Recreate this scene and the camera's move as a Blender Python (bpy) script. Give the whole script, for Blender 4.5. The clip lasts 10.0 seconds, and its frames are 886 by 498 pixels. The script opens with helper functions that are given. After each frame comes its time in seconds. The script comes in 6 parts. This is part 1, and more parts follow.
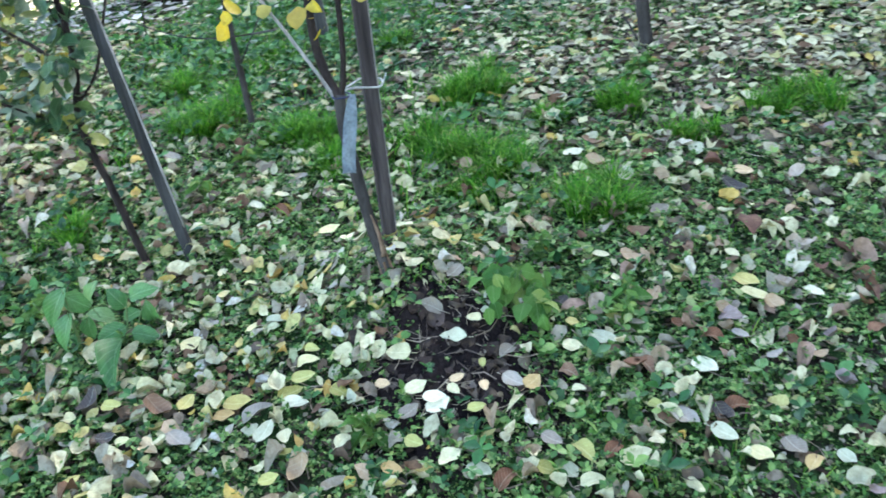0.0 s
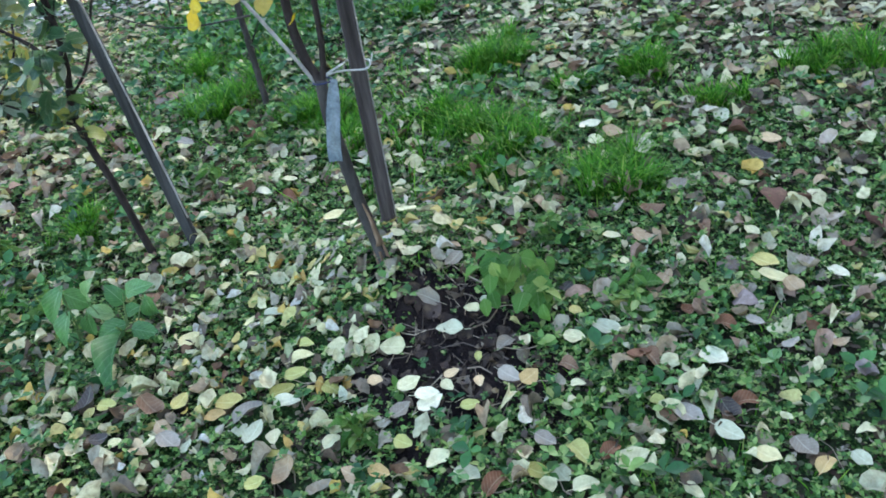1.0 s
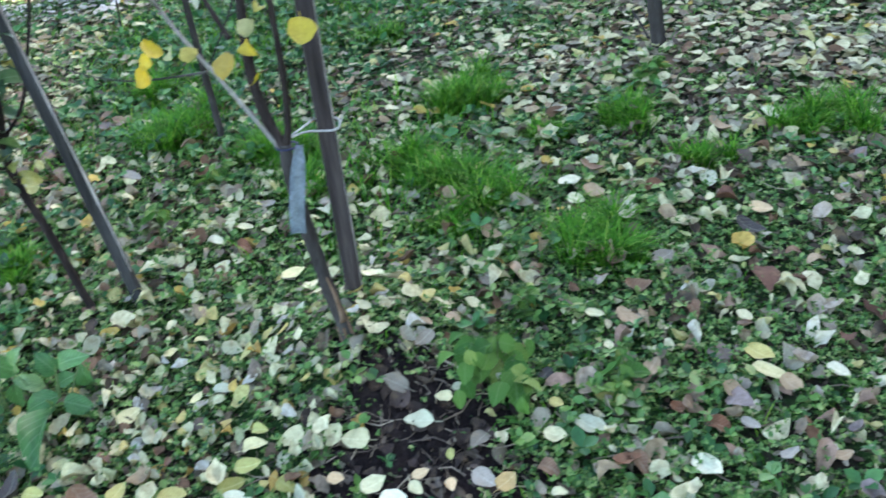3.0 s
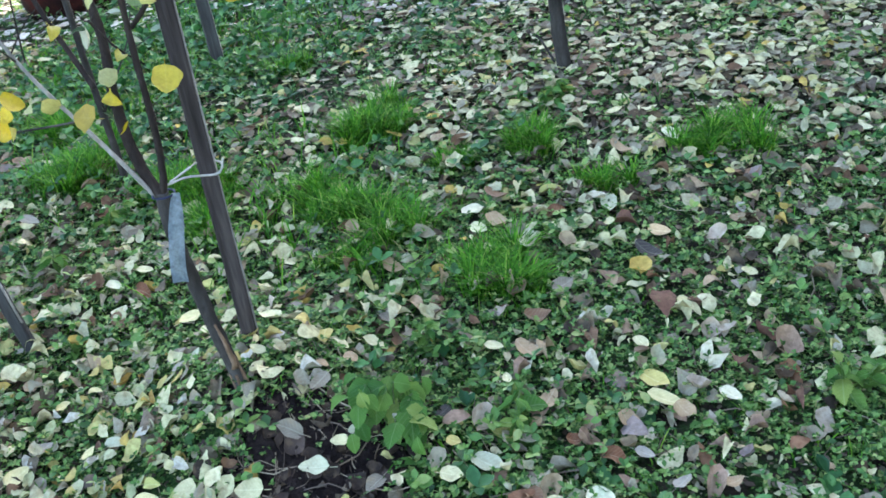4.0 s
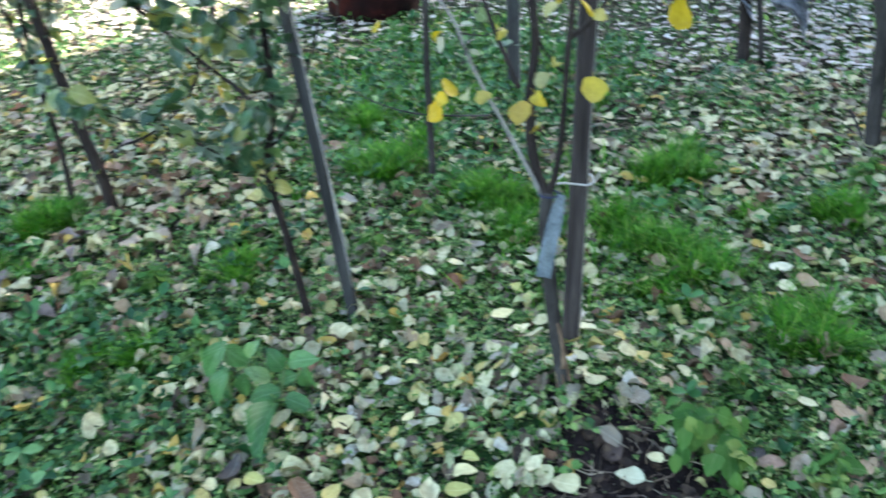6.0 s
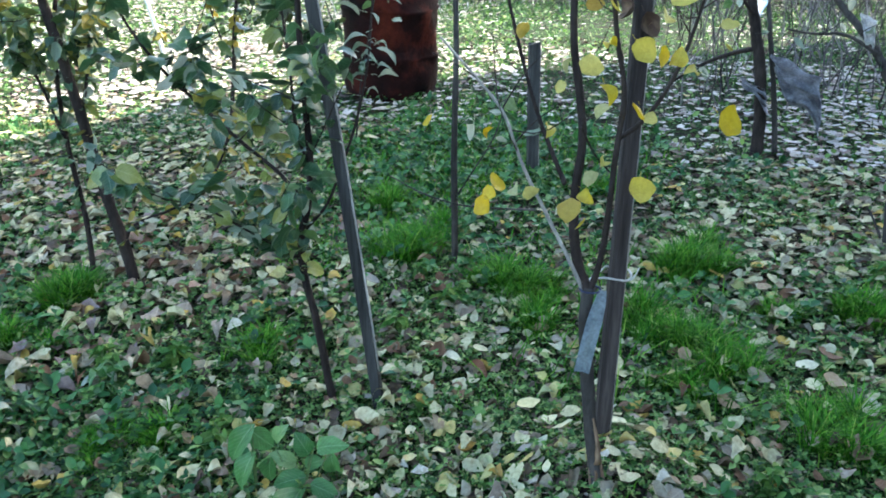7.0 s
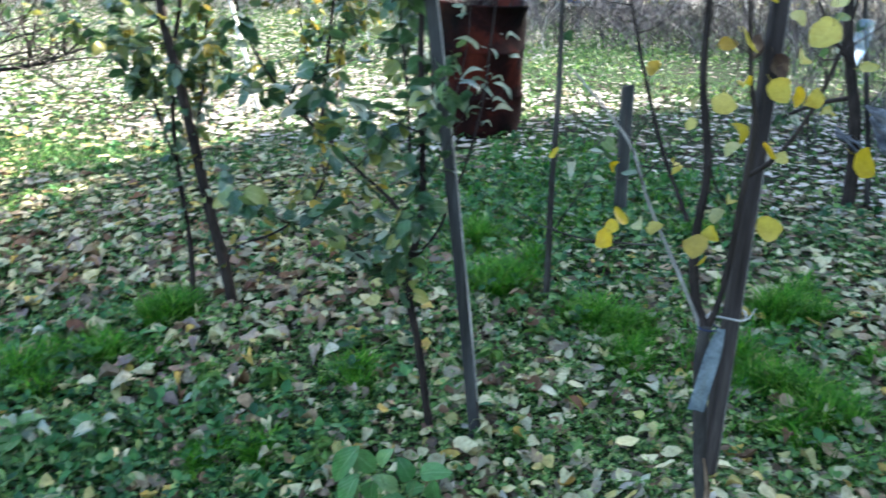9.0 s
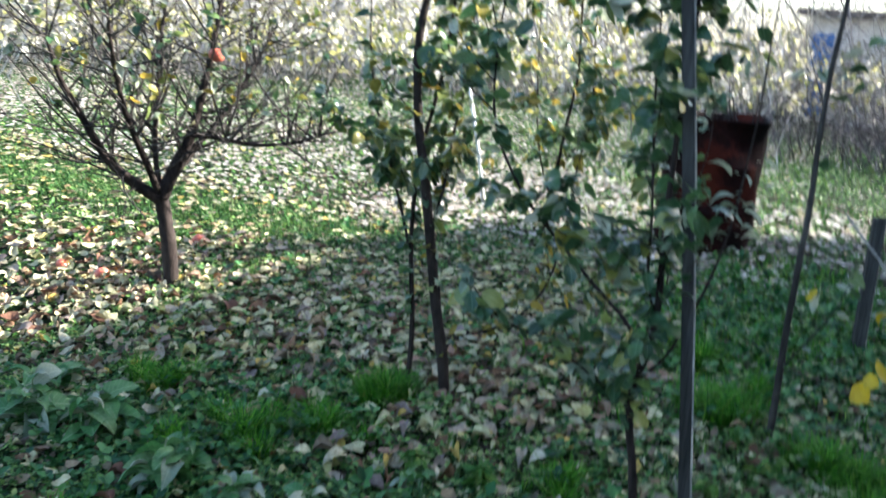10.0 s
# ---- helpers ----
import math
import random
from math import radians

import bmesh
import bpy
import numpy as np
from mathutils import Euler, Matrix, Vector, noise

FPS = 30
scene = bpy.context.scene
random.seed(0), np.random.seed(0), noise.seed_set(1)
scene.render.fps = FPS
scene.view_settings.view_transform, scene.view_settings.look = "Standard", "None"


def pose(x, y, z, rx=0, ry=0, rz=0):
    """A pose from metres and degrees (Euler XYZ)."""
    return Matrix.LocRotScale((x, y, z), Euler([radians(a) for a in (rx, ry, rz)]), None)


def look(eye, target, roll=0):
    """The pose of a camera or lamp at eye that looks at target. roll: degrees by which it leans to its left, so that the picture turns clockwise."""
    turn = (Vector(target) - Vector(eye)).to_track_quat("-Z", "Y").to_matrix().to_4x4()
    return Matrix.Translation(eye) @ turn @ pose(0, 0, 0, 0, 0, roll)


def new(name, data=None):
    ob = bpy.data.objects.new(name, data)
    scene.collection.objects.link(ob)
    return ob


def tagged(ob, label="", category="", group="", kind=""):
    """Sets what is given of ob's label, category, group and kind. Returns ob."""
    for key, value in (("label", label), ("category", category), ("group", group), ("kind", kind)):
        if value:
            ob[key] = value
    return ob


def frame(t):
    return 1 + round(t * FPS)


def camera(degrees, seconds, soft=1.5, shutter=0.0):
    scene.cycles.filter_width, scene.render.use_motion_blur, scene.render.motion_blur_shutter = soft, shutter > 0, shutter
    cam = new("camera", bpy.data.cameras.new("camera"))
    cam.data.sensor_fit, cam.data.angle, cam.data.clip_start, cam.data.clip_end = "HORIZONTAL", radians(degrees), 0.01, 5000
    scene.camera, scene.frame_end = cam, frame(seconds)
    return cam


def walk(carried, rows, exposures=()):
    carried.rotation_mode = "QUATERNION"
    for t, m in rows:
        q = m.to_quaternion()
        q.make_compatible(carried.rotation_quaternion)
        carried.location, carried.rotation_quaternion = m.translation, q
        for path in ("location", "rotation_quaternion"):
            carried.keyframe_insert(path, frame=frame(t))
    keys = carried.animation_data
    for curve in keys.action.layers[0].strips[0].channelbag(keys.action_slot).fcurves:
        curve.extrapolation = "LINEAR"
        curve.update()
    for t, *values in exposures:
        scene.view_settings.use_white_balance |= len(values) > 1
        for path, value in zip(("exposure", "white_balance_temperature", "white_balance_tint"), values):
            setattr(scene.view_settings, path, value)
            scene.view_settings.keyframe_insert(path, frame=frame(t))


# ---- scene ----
cam = camera(52.0, 10.0, soft=1.7, shutter=0.3)
PATH = [
    (0, (0.354, 0.267, 1.276), (0.045, 2.025, 0.374), -6.7),
    (0.5, (0.467, 0.372, 1.279), (-0.027, 2.076, 0.355), -8.1),
    (1, (0.532, 0.427, 1.263), (0.064, 2.119, 0.305), -10.9),
    (1.2, (0.518, 0.444, 1.269), (0.089, 2.129, 0.282), -10.5),
    (1.5, (0.434, 0.457, 1.294), (0.001, 2.156, 0.332), -7.4),
    (2, (0.234, 0.487, 1.366), (-0.168, 2.22, 0.452), -1.3),
    (2.5, (0.248, 0.552, 1.343), (-0.01, 2.264, 0.341), -0.5),
    (3, (0.445, 0.694, 1.351), (0.082, 2.396, 0.366), -7.5),
    (3.2, (0.515, 0.73, 1.357), (0.183, 2.443, 0.379), -8.1),
    (4.3, (0.585, 0.76, 1.374), (0.336, 2.49, 0.402), -8.0),
    (4.5, (0.581, 0.755, 1.371), (0.298, 2.482, 0.402), -8.3),
    (5, (0.465, 0.72, 1.366), (0.04, 2.43, 0.42), -5.8),
    (5.5, (0.344, 0.64, 1.372), (-0.104, 2.354, 0.443), -3.6),
    (6, (0.163, 0.531, 1.398), (-0.433, 2.236, 0.539), -1.7),
    (6.2, (0.106, 0.472, 1.407), (-0.559, 2.166, 0.576), -0.6),
    (7.3, (0.048, 0.514, 1.446), (-0.517, 2.303, 0.752), 0.8),
    (7.5, (0.048, 0.512, 1.445), (-0.509, 2.304, 0.754), 0.8),
    (8, (0.032, 0.496, 1.439), (-0.566, 2.28, 0.76), 0.0),
    (8.5, (-0.004, 0.468, 1.437), (-0.655, 2.252, 0.811), 1.0),
    (9, (-0.078, 0.417, 1.423), (-0.798, 2.172, 0.791), 1.8),
    (9.2, (-0.109, 0.367, 1.409), (-0.956, 2.066, 0.779), 2.2),
    (9.4, (-0.135, 0.347, 1.42), (-1.108, 1.976, 0.802), 1.6),
    (9.5, (-0.162, 0.359, 1.419), (-1.195, 1.961, 0.814), 1.2),
    (9.7, (-0.156, 0.372, 1.422), (-1.267, 1.937, 0.857), 1.2),
    (9.8, (-0.152, 0.378, 1.44), (-1.262, 1.945, 0.881), 1.1),
    (10, (-0.167, 0.392, 1.47), (-1.301, 1.971, 1.0), 5.1),
]
walk(cam, [(t, look(eye, target, roll)) for t, eye, target, roll in PATH], exposures=[(0.0, 3.94, 6450, 12), (1.0, 3.65, 6450, 12), (4.5, 3.78, 6450, 12), (6.0, 3.65, 6350, 9), (7.5, 3.22, 6000, 8), (8.5, 3.27, 6000, 8), (9.2, 3.05, 5950, 8), (9.8, 2.50, 5850, 8), (10.0, 2.48, 5850, 9)])

# ---- light: low sun from the right, an added unseen house shades the near plot ----
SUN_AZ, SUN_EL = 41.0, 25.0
world = bpy.data.worlds.new("sky")
scene.world = world
world.use_nodes = True
wn = world.node_tree
sky = wn.nodes.new("ShaderNodeTexSky")
sky.sky_type, sky.sun_disc = "NISHITA", False
sky.sun_elevation, sky.sun_rotation = radians(SUN_EL), radians(SUN_AZ)
sky.air_density, sky.dust_density = 1.0, 2.0
bg = wn.nodes["Background"]
wn.links.new(sky.outputs[0], bg.inputs[0])
bg.inputs[1].default_value = 0.10
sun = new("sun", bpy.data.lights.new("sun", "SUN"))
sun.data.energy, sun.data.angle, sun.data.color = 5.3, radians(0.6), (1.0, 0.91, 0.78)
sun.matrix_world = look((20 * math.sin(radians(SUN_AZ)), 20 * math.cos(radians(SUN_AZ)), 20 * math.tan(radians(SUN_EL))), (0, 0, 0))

# ---- materials ----


def material(name):
    m = bpy.data.materials.new(name)
    m.use_nodes = True
    nt = m.node_tree
    return m, nt, nt.nodes["Principled BSDF"]


def ramp(nt, stops, interpolation="LINEAR"):
    r = nt.nodes.new("ShaderNodeValToRGB")
    r.color_ramp.interpolation = interpolation
    els = r.color_ramp.elements
    while len(els) < len(stops):
        els.new(0.5)
    for e, (p, c) in zip(els, stops):
        e.position, e.color = p, (*c, 1)
    return r


def noise_tex(nt, scale, detail=4.0, rough=0.6, coord="Object", stretch=None):
    tc = nt.nodes.new("ShaderNodeTexCoord")
    n = nt.nodes.new("ShaderNodeTexNoise")
    n.inputs["Scale"].default_value, n.inputs["Detail"].default_value, n.inputs["Roughness"].default_value = scale, detail, rough
    out = tc.outputs[coord]
    if stretch:
        mp = nt.nodes.new("ShaderNodeMapping")
        mp.inputs["Scale"].default_value = stretch
        nt.links.new(out, mp.inputs[0])
        out = mp.outputs[0]
    nt.links.new(out, n.inputs["Vector"])
    return n


def mixed(nt, mode, fac, a, b):
    x = nt.nodes.new("ShaderNodeMix")
    x.data_type, x.blend_type = "RGBA", mode
    for sock, v in ((x.inputs[0], fac), (x.inputs[6], a), (x.inputs[7], b)):
        if hasattr(v, "is_output"):
            nt.links.new(v, sock)
        else:
            sock.default_value = v if isinstance(v, float) else (*v, 1)
    return x.outputs[2]


def bumped(nt, bsdf, height, strength, distance=0.01):
    b = nt.nodes.new("ShaderNodeBump")
    b.inputs["Strength"].default_value, b.inputs["Distance"].default_value = strength, distance
    nt.links.new(height, b.inputs["Height"])
    nt.links.new(b.outputs[0], bsdf.inputs["Normal"])


def surface(name, stops, scale, rough=0.8, bump=0.4, fine=6.0, stretch=None, metallic=0.0, distance=0.01):
    """Two scales of noise through a colour ramp, with relief."""
    m, nt, b = material(name)
    big, small = noise_tex(nt, scale, 5, 0.6, stretch=stretch), noise_tex(nt, scale * fine, 4, 0.7, stretch=stretch)
    r = ramp(nt, stops)
    nt.links.new(big.outputs[0], r.inputs[0])
    shade = ramp(nt, [(0.3, (0.55, 0.55, 0.55)), (0.7, (1.25, 1.25, 1.25))])
    nt.links.new(small.outputs[0], shade.inputs[0])
    nt.links.new(mixed(nt, "MULTIPLY", 1.0, r.outputs[0], shade.outputs[0]), b.inputs["Base Color"])
    b.inputs["Roughness"].default_value, b.inputs["Metallic"].default_value = rough, metallic
    b.inputs["Specular IOR Level"].default_value = 0.1 if rough > 0.65 else 0.4
    bumped(nt, b, small.outputs[0], bump, distance)
    return m


def sums(nt, operation, *values):
    x = nt.nodes.new("ShaderNodeMath")
    x.operation = operation
    for sock, v in zip(x.inputs, values):
        if hasattr(v, "is_output"):
            nt.links.new(v, sock)
        else:
            sock.default_value = v
    return x.outputs[0]


def vein_lines(nt, strength):
    """A pale midrib along the leaf's own y axis and slanting side veins."""
    axes = nt.nodes.new("ShaderNodeSeparateXYZ")
    nt.links.new(nt.nodes.new("ShaderNodeTexCoord").outputs["Object"], axes.inputs[0])
    off = sums(nt, "ABSOLUTE", axes.outputs[0])
    rib = sums(nt, "LESS_THAN", off, 0.018)
    wave = sums(nt, "SINE", sums(nt, "MULTIPLY", sums(nt, "SUBTRACT", axes.outputs[1], sums(nt, "MULTIPLY", off, 0.8)), 48.0))
    return sums(nt, "MULTIPLY", sums(nt, "MAXIMUM", rib, sums(nt, "MULTIPLY", sums(nt, "GREATER_THAN", wave, 0.8), 0.45)), strength)


def foliage(name, stops, source="island", rough=0.55, translucent=0.3, spot=0.22, vein_scale=60.0, interpolation="LINEAR", gloss=0.4, mottle=0.0, mottle_colour=(0.25, 0.17, 0.09), veins=0.0):
    """Leaf: colour by a random number a leaf, blotches, some light through it."""
    m, nt, b = material(name)
    if source == "island":
        rnd = nt.nodes.new("ShaderNodeNewGeometry").outputs["Random Per Island"]
    else:
        rnd = nt.nodes.new("ShaderNodeObjectInfo").outputs["Random"]
    r = ramp(nt, stops, interpolation)
    nt.links.new(rnd, r.inputs[0])
    n = noise_tex(nt, vein_scale, 4, 0.7)
    blot = ramp(nt, [(0.32, (0.5, 0.46, 0.4)), (0.6, (1.12, 1.12, 1.12))])
    nt.links.new(n.outputs[0], blot.inputs[0])
    wide = noise_tex(nt, vein_scale * 0.45, 3, 0.6)
    patch = ramp(nt, [(0.52, (0, 0, 0)), (0.68, (1, 1, 1))])
    nt.links.new(wide.outputs[0], patch.inputs[0])
    fade = nt.nodes.new("ShaderNodeMath")
    fade.operation = "MULTIPLY"
    fade.inputs[1].default_value = mottle
    nt.links.new(patch.outputs[0], fade.inputs[0])
    aged = mixed(nt, "MIX", fade.outputs[0], r.outputs[0], mottle_colour)
    col = mixed(nt, "MULTIPLY", spot * 2, aged, blot.outputs[0])
    if veins:
        col = mixed(nt, "MIX", vein_lines(nt, veins), col, mixed(nt, "ADD", 1.0, col, (0.16, 0.17, 0.12)))
    nt.links.new(col, b.inputs["Base Color"])
    b.inputs["Roughness"].default_value = rough
    b.inputs["Specular IOR Level"].default_value = gloss
    bumped(nt, b, n.outputs[0], 0.25, 0.004)
    t = nt.nodes.new("ShaderNodeBsdfTranslucent")
    nt.links.new(col, t.inputs["Color"])
    mix = nt.nodes.new("ShaderNodeMixShader")
    mix.inputs[0].default_value = translucent
    out = nt.nodes["Material Output"]
    nt.links.new(b.outputs[0], mix.inputs[1])
    nt.links.new(t.outputs[0], mix.inputs[2])
    nt.links.new(mix.outputs[0], out.inputs[0])
    return m


def mossy_soil():
    """Dark moist soil with a thin green film of moss in patches and paler crumbs."""
    m = surface("soil", [(0.35, (0.012, 0.009, 0.007)), (0.6, (0.032, 0.024, 0.018)), (0.75, (0.07, 0.052, 0.038))], 3.0, 0.95, 0.9, 9.0, distance=0.02)
    nt = m.node_tree
    b = nt.nodes["Principled BSDF"]
    old = b.inputs["Base Color"].links[0].from_socket
    film = ramp(nt, [(0.40, (0, 0, 0)), (0.56, (1, 1, 1))])
    nt.links.new(noise_tex(nt, 9.0, 6, 0.7).outputs[0], film.inputs[0])
    grain = ramp(nt, [(0.35, (0.007, 0.02, 0.005)), (0.55, (0.026, 0.06, 0.015)), (0.75, (0.07, 0.11, 0.04))])
    nt.links.new(noise_tex(nt, 130.0, 4, 0.7).outputs[0], grain.inputs[0])
    nt.links.new(mixed(nt, "MIX", film.outputs[0], old, grain.outputs[0]), b.inputs["Base Color"])
    return m


SOIL = mossy_soil()
EARTH = surface("dug_earth", [(0.35, (0.010, 0.007, 0.007)), (0.6, (0.026, 0.018, 0.016)), (0.8, (0.06, 0.045, 0.038))], 14.0, 0.95, 0.9, 8.0, distance=0.01)
BARK_DARK = surface("dark_bark", [(0.3, (0.014, 0.010, 0.009)), (0.7, (0.055, 0.042, 0.036))], 9.0, 0.8, 0.7, 6.0, stretch=(1, 1, 0.35))
BARK_GREY = surface("grey_bark", [(0.28, (0.024, 0.021, 0.019)), (0.55, (0.06, 0.053, 0.048)), (0.75, (0.12, 0.11, 0.10))], 8.0, 0.8, 0.7, 6.0, stretch=(1, 1, 0.35))
BARK_PALE_LIT = surface("pale_lit_bark", [(0.3, (0.20, 0.18, 0.16)), (0.7, (0.45, 0.42, 0.38))], 12.0, 0.7, 0.5, 5.0, stretch=(1, 1, 0.3))
BARK_RAW = surface("torn_bark", [(0.3, (0.05, 0.032, 0.024)), (0.5, (0.15, 0.095, 0.06)), (0.7, (0.34, 0.24, 0.16))], 14.0, 0.85, 0.7, 5.0, stretch=(1, 1, 0.3))
STAKE_WOOD = surface("weathered_wood", [(0.3, (0.0255, 0.0208, 0.02)), (0.5, (0.0578, 0.0464, 0.0432)), (0.72, (0.119, 0.1, 0.092))], 14.0, 0.85, 0.6, 4.0, stretch=(1, 1, 0.07))
STAKE_DARK = surface("dark_weathered_wood", [(0.3, (0.0256, 0.024, 0.0232)), (0.7, (0.08, 0.0776, 0.0744))], 14.0, 0.7, 0.5, 4.0, stretch=(1, 1, 0.07))
RUST = surface("rust", [(0.40, (0.006, 0.004, 0.004)), (0.54, (0.020, 0.006, 0.005)), (0.62, (0.06, 0.011, 0.006)), (0.76, (0.09, 0.016, 0.007)), (0.88, (0.22, 0.06, 0.018))], 2.6, 0.85, 0.6, 7.0)
SOOT = surface("soot", [(0.3, (0.012, 0.01, 0.01)), (0.7, (0.04, 0.025, 0.02))], 5.0, 0.95, 0.5)
PLASTIC_TAG = surface("grey_plastic", [(0.3, (0.17, 0.21, 0.22)), (0.7, (0.30, 0.35, 0.36))], 15.0, 0.4, 0.15)
CLEAR_PLASTIC, _nt, _b = material("clear_plastic")
_b.inputs["Base Color"].default_value = (0.75, 0.85, 0.95, 1)
_b.inputs["Roughness"].default_value, _b.inputs["Transmission Weight"].default_value, _b.inputs["IOR"].default_value = 0.08, 0.75, 1.4
TWINE = surface("twine", [(0.3, (0.45, 0.43, 0.39)), (0.7, (0.7, 0.68, 0.63))], 60.0, 0.9, 0.5)
CLOTH = surface("grey_cloth", [(0.3, (0.10, 0.105, 0.12)), (0.7, (0.45, 0.46, 0.5))], 16.0, 0.7, 0.4)
WHITE_CLOTH = surface("white_cloth", [(0.3, (0.5, 0.5, 0.5)), (0.7, (0.8, 0.8, 0.79))], 20.0, 0.7, 0.3)
WHITE_PAINT = surface("white_paint", [(0.3, (0.6, 0.59, 0.56)), (0.7, (0.82, 0.81, 0.78))], 6.0, 0.6, 0.3)
BLUE_PAINT = surface("blue_paint", [(0.3, (0.04, 0.13, 0.42)), (0.7, (0.08, 0.24, 0.6))], 5.0, 0.5, 0.2)
NAVY = surface("navy_plastic", [(0.3, (0.01, 0.015, 0.05)), (0.7, (0.03, 0.04, 0.11))], 15.0, 0.5, 0.1)
ROOF = surface("roof_sheet", [(0.3, (0.10, 0.085, 0.08)), (0.7, (0.2, 0.17, 0.16))], 3.0, 0.8, 0.4)
PLASTER = surface("plaster", [(0.3, (0.5, 0.47, 0.42)), (0.7, (0.62, 0.59, 0.54))], 2.0, 0.9, 0.3)
APPLE = surface("apple_skin", [(0.3, (0.55, 0.07, 0.06)), (0.55, (0.62, 0.16, 0.10)), (0.75, (0.68, 0.42, 0.2))], 12.0, 0.3, 0.05)
STRAW = foliage("dry_stem", [(0.0, (0.06, 0.04, 0.028)), (0.5, (0.17, 0.125, 0.085)), (1.0, (0.36, 0.29, 0.20))], translucent=0.05)

LITTER_STOPS = [(0.0, (0.496, 0.477, 0.274)), (0.16, (0.595, 0.548, 0.329)), (0.30, (0.379, 0.371, 0.232)), (0.42, (0.271, 0.247, 0.171)), (0.52, (0.505, 0.468, 0.26)),
                (0.62, (0.307, 0.23, 0.137)), (0.72, (0.18, 0.146, 0.103)), (0.80, (0.415, 0.389, 0.15)), (0.86, (0.135, 0.0751, 0.041)), (0.92, (0.0902, 0.0707, 0.0513)), (0.96, (0.469, 0.336, 0.0821))]
LITTER = foliage("leaf_litter", LITTER_STOPS, rough=0.75, translucent=0.15, interpolation="CONSTANT", gloss=0.2, mottle=0.45, spot=0.34)
# Copy of the litter, whitened and greyed to carry far sunlight and haze.
LITTER_FAR_LIT = foliage("sun_paled_far_litter", [(0.0, (0.56, 0.52, 0.46)), (0.25, (0.44, 0.40, 0.36)), (0.42, (0.27, 0.235, 0.215)), (0.55, (0.50, 0.45, 0.37)), (0.72, (0.21, 0.16, 0.14)), (0.82, (0.60, 0.57, 0.52)), (0.96, (0.46, 0.39, 0.17))],
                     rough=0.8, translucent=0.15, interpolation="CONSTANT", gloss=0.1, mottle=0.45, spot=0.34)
LITTER_UNDER = foliage("decayed_litter", [(0.0, (0.0727, 0.057, 0.039)), (0.2, (0.155, 0.128, 0.0858)), (0.4, (0.252, 0.223, 0.156)), (0.6, (0.116, 0.0808, 0.0507)), (0.75, (0.32, 0.285, 0.195)), (0.9, (0.0485, 0.038, 0.0296))],
                       rough=0.85, translucent=0.08, interpolation="CONSTANT", gloss=0.1, mottle=0.45, spot=0.34)
LITTER_ROTTEN = foliage("rotten_litter", [(0.0, (0.034, 0.0247, 0.0203)), (0.35, (0.0727, 0.0522, 0.0429)), (0.6, (0.116, 0.0902, 0.0702)), (0.8, (0.0485, 0.0323, 0.0234)), (0.93, (0.194, 0.157, 0.109))],
                        rough=0.8, translucent=0.05, interpolation="CONSTANT", gloss=0.15, mottle=0.3)
LITTER_YELLOW = foliage("yellow_litter", [(0.0, (0.459, 0.383, 0.132)), (0.25, (0.41, 0.416, 0.242)), (0.45, (0.492, 0.468, 0.374)), (0.65, (0.344, 0.374, 0.187)), (0.8, (0.426, 0.281, 0.077)), (0.92, (0.221, 0.128, 0.088))],
                        rough=0.75, translucent=0.15, interpolation="CONSTANT", gloss=0.2, mottle=0.45, spot=0.34)
LITTER_BROWN = foliage("brown_litter", [(0.0, (0.30, 0.20, 0.14)), (0.25, (0.40, 0.33, 0.25)), (0.42, (0.14, 0.07, 0.045)), (0.57, (0.54, 0.50, 0.36)), (0.75, (0.24, 0.19, 0.17)), (0.88, (0.22, 0.11, 0.06))],
                       rough=0.75, translucent=0.12, interpolation="CONSTANT", gloss=0.2, mottle=0.45, spot=0.34)
COVER = foliage("low_weeds", [(0.0, (0.0134, 0.05, 0.00924)), (0.25, (0.0504, 0.145, 0.0264)), (0.6, (0.118, 0.25, 0.0495)), (0.85, (0.213, 0.34, 0.0858)), (1.0, (0.314, 0.36, 0.125))], rough=0.5, translucent=0.3)
LAWN = foliage("far_lawn", [(0.0, (0.02, 0.06, 0.01)), (0.5, (0.06, 0.15, 0.035)), (0.85, (0.12, 0.22, 0.07)), (1.0, (0.26, 0.28, 0.13))], rough=0.6, translucent=0.25, gloss=0.15)
MOSS = foliage("moss", [(0.0, (0.0132, 0.035, 0.00825)), (0.35, (0.0605, 0.13, 0.0285)), (0.7, (0.143, 0.23, 0.0562)), (1.0, (0.286, 0.3, 0.12))], rough=0.8, translucent=0.2, gloss=0.1)
BROAD = foliage("broad_weeds", [(0.0, (0.010, 0.055, 0.016)), (0.4, (0.03, 0.12, 0.03)), (0.75, (0.07, 0.20, 0.05)), (1.0, (0.16, 0.30, 0.10))], rough=0.45, translucent=0.3, gloss=0.35)
GRASS = foliage("grass_blades", [(0.0, (0.0109, 0.0619, 0.0042)), (0.4, (0.0546, 0.217, 0.0112)), (0.8, (0.126, 0.341, 0.0224)), (0.95, (0.251, 0.413, 0.056)), (1.0, (0.349, 0.33, 0.14))], rough=0.6, translucent=0.35, gloss=0.15)
WEED_LEAF = foliage("weed_leaf", [(0.0, (0.0364, 0.121, 0.0213)), (0.5, (0.0799, 0.197, 0.0319)), (0.85, (0.139, 0.25, 0.0496)), (1.0, (0.233, 0.304, 0.0707))], source="object", rough=0.6, translucent=0.35, gloss=0.2, spot=0.3, veins=0.35)
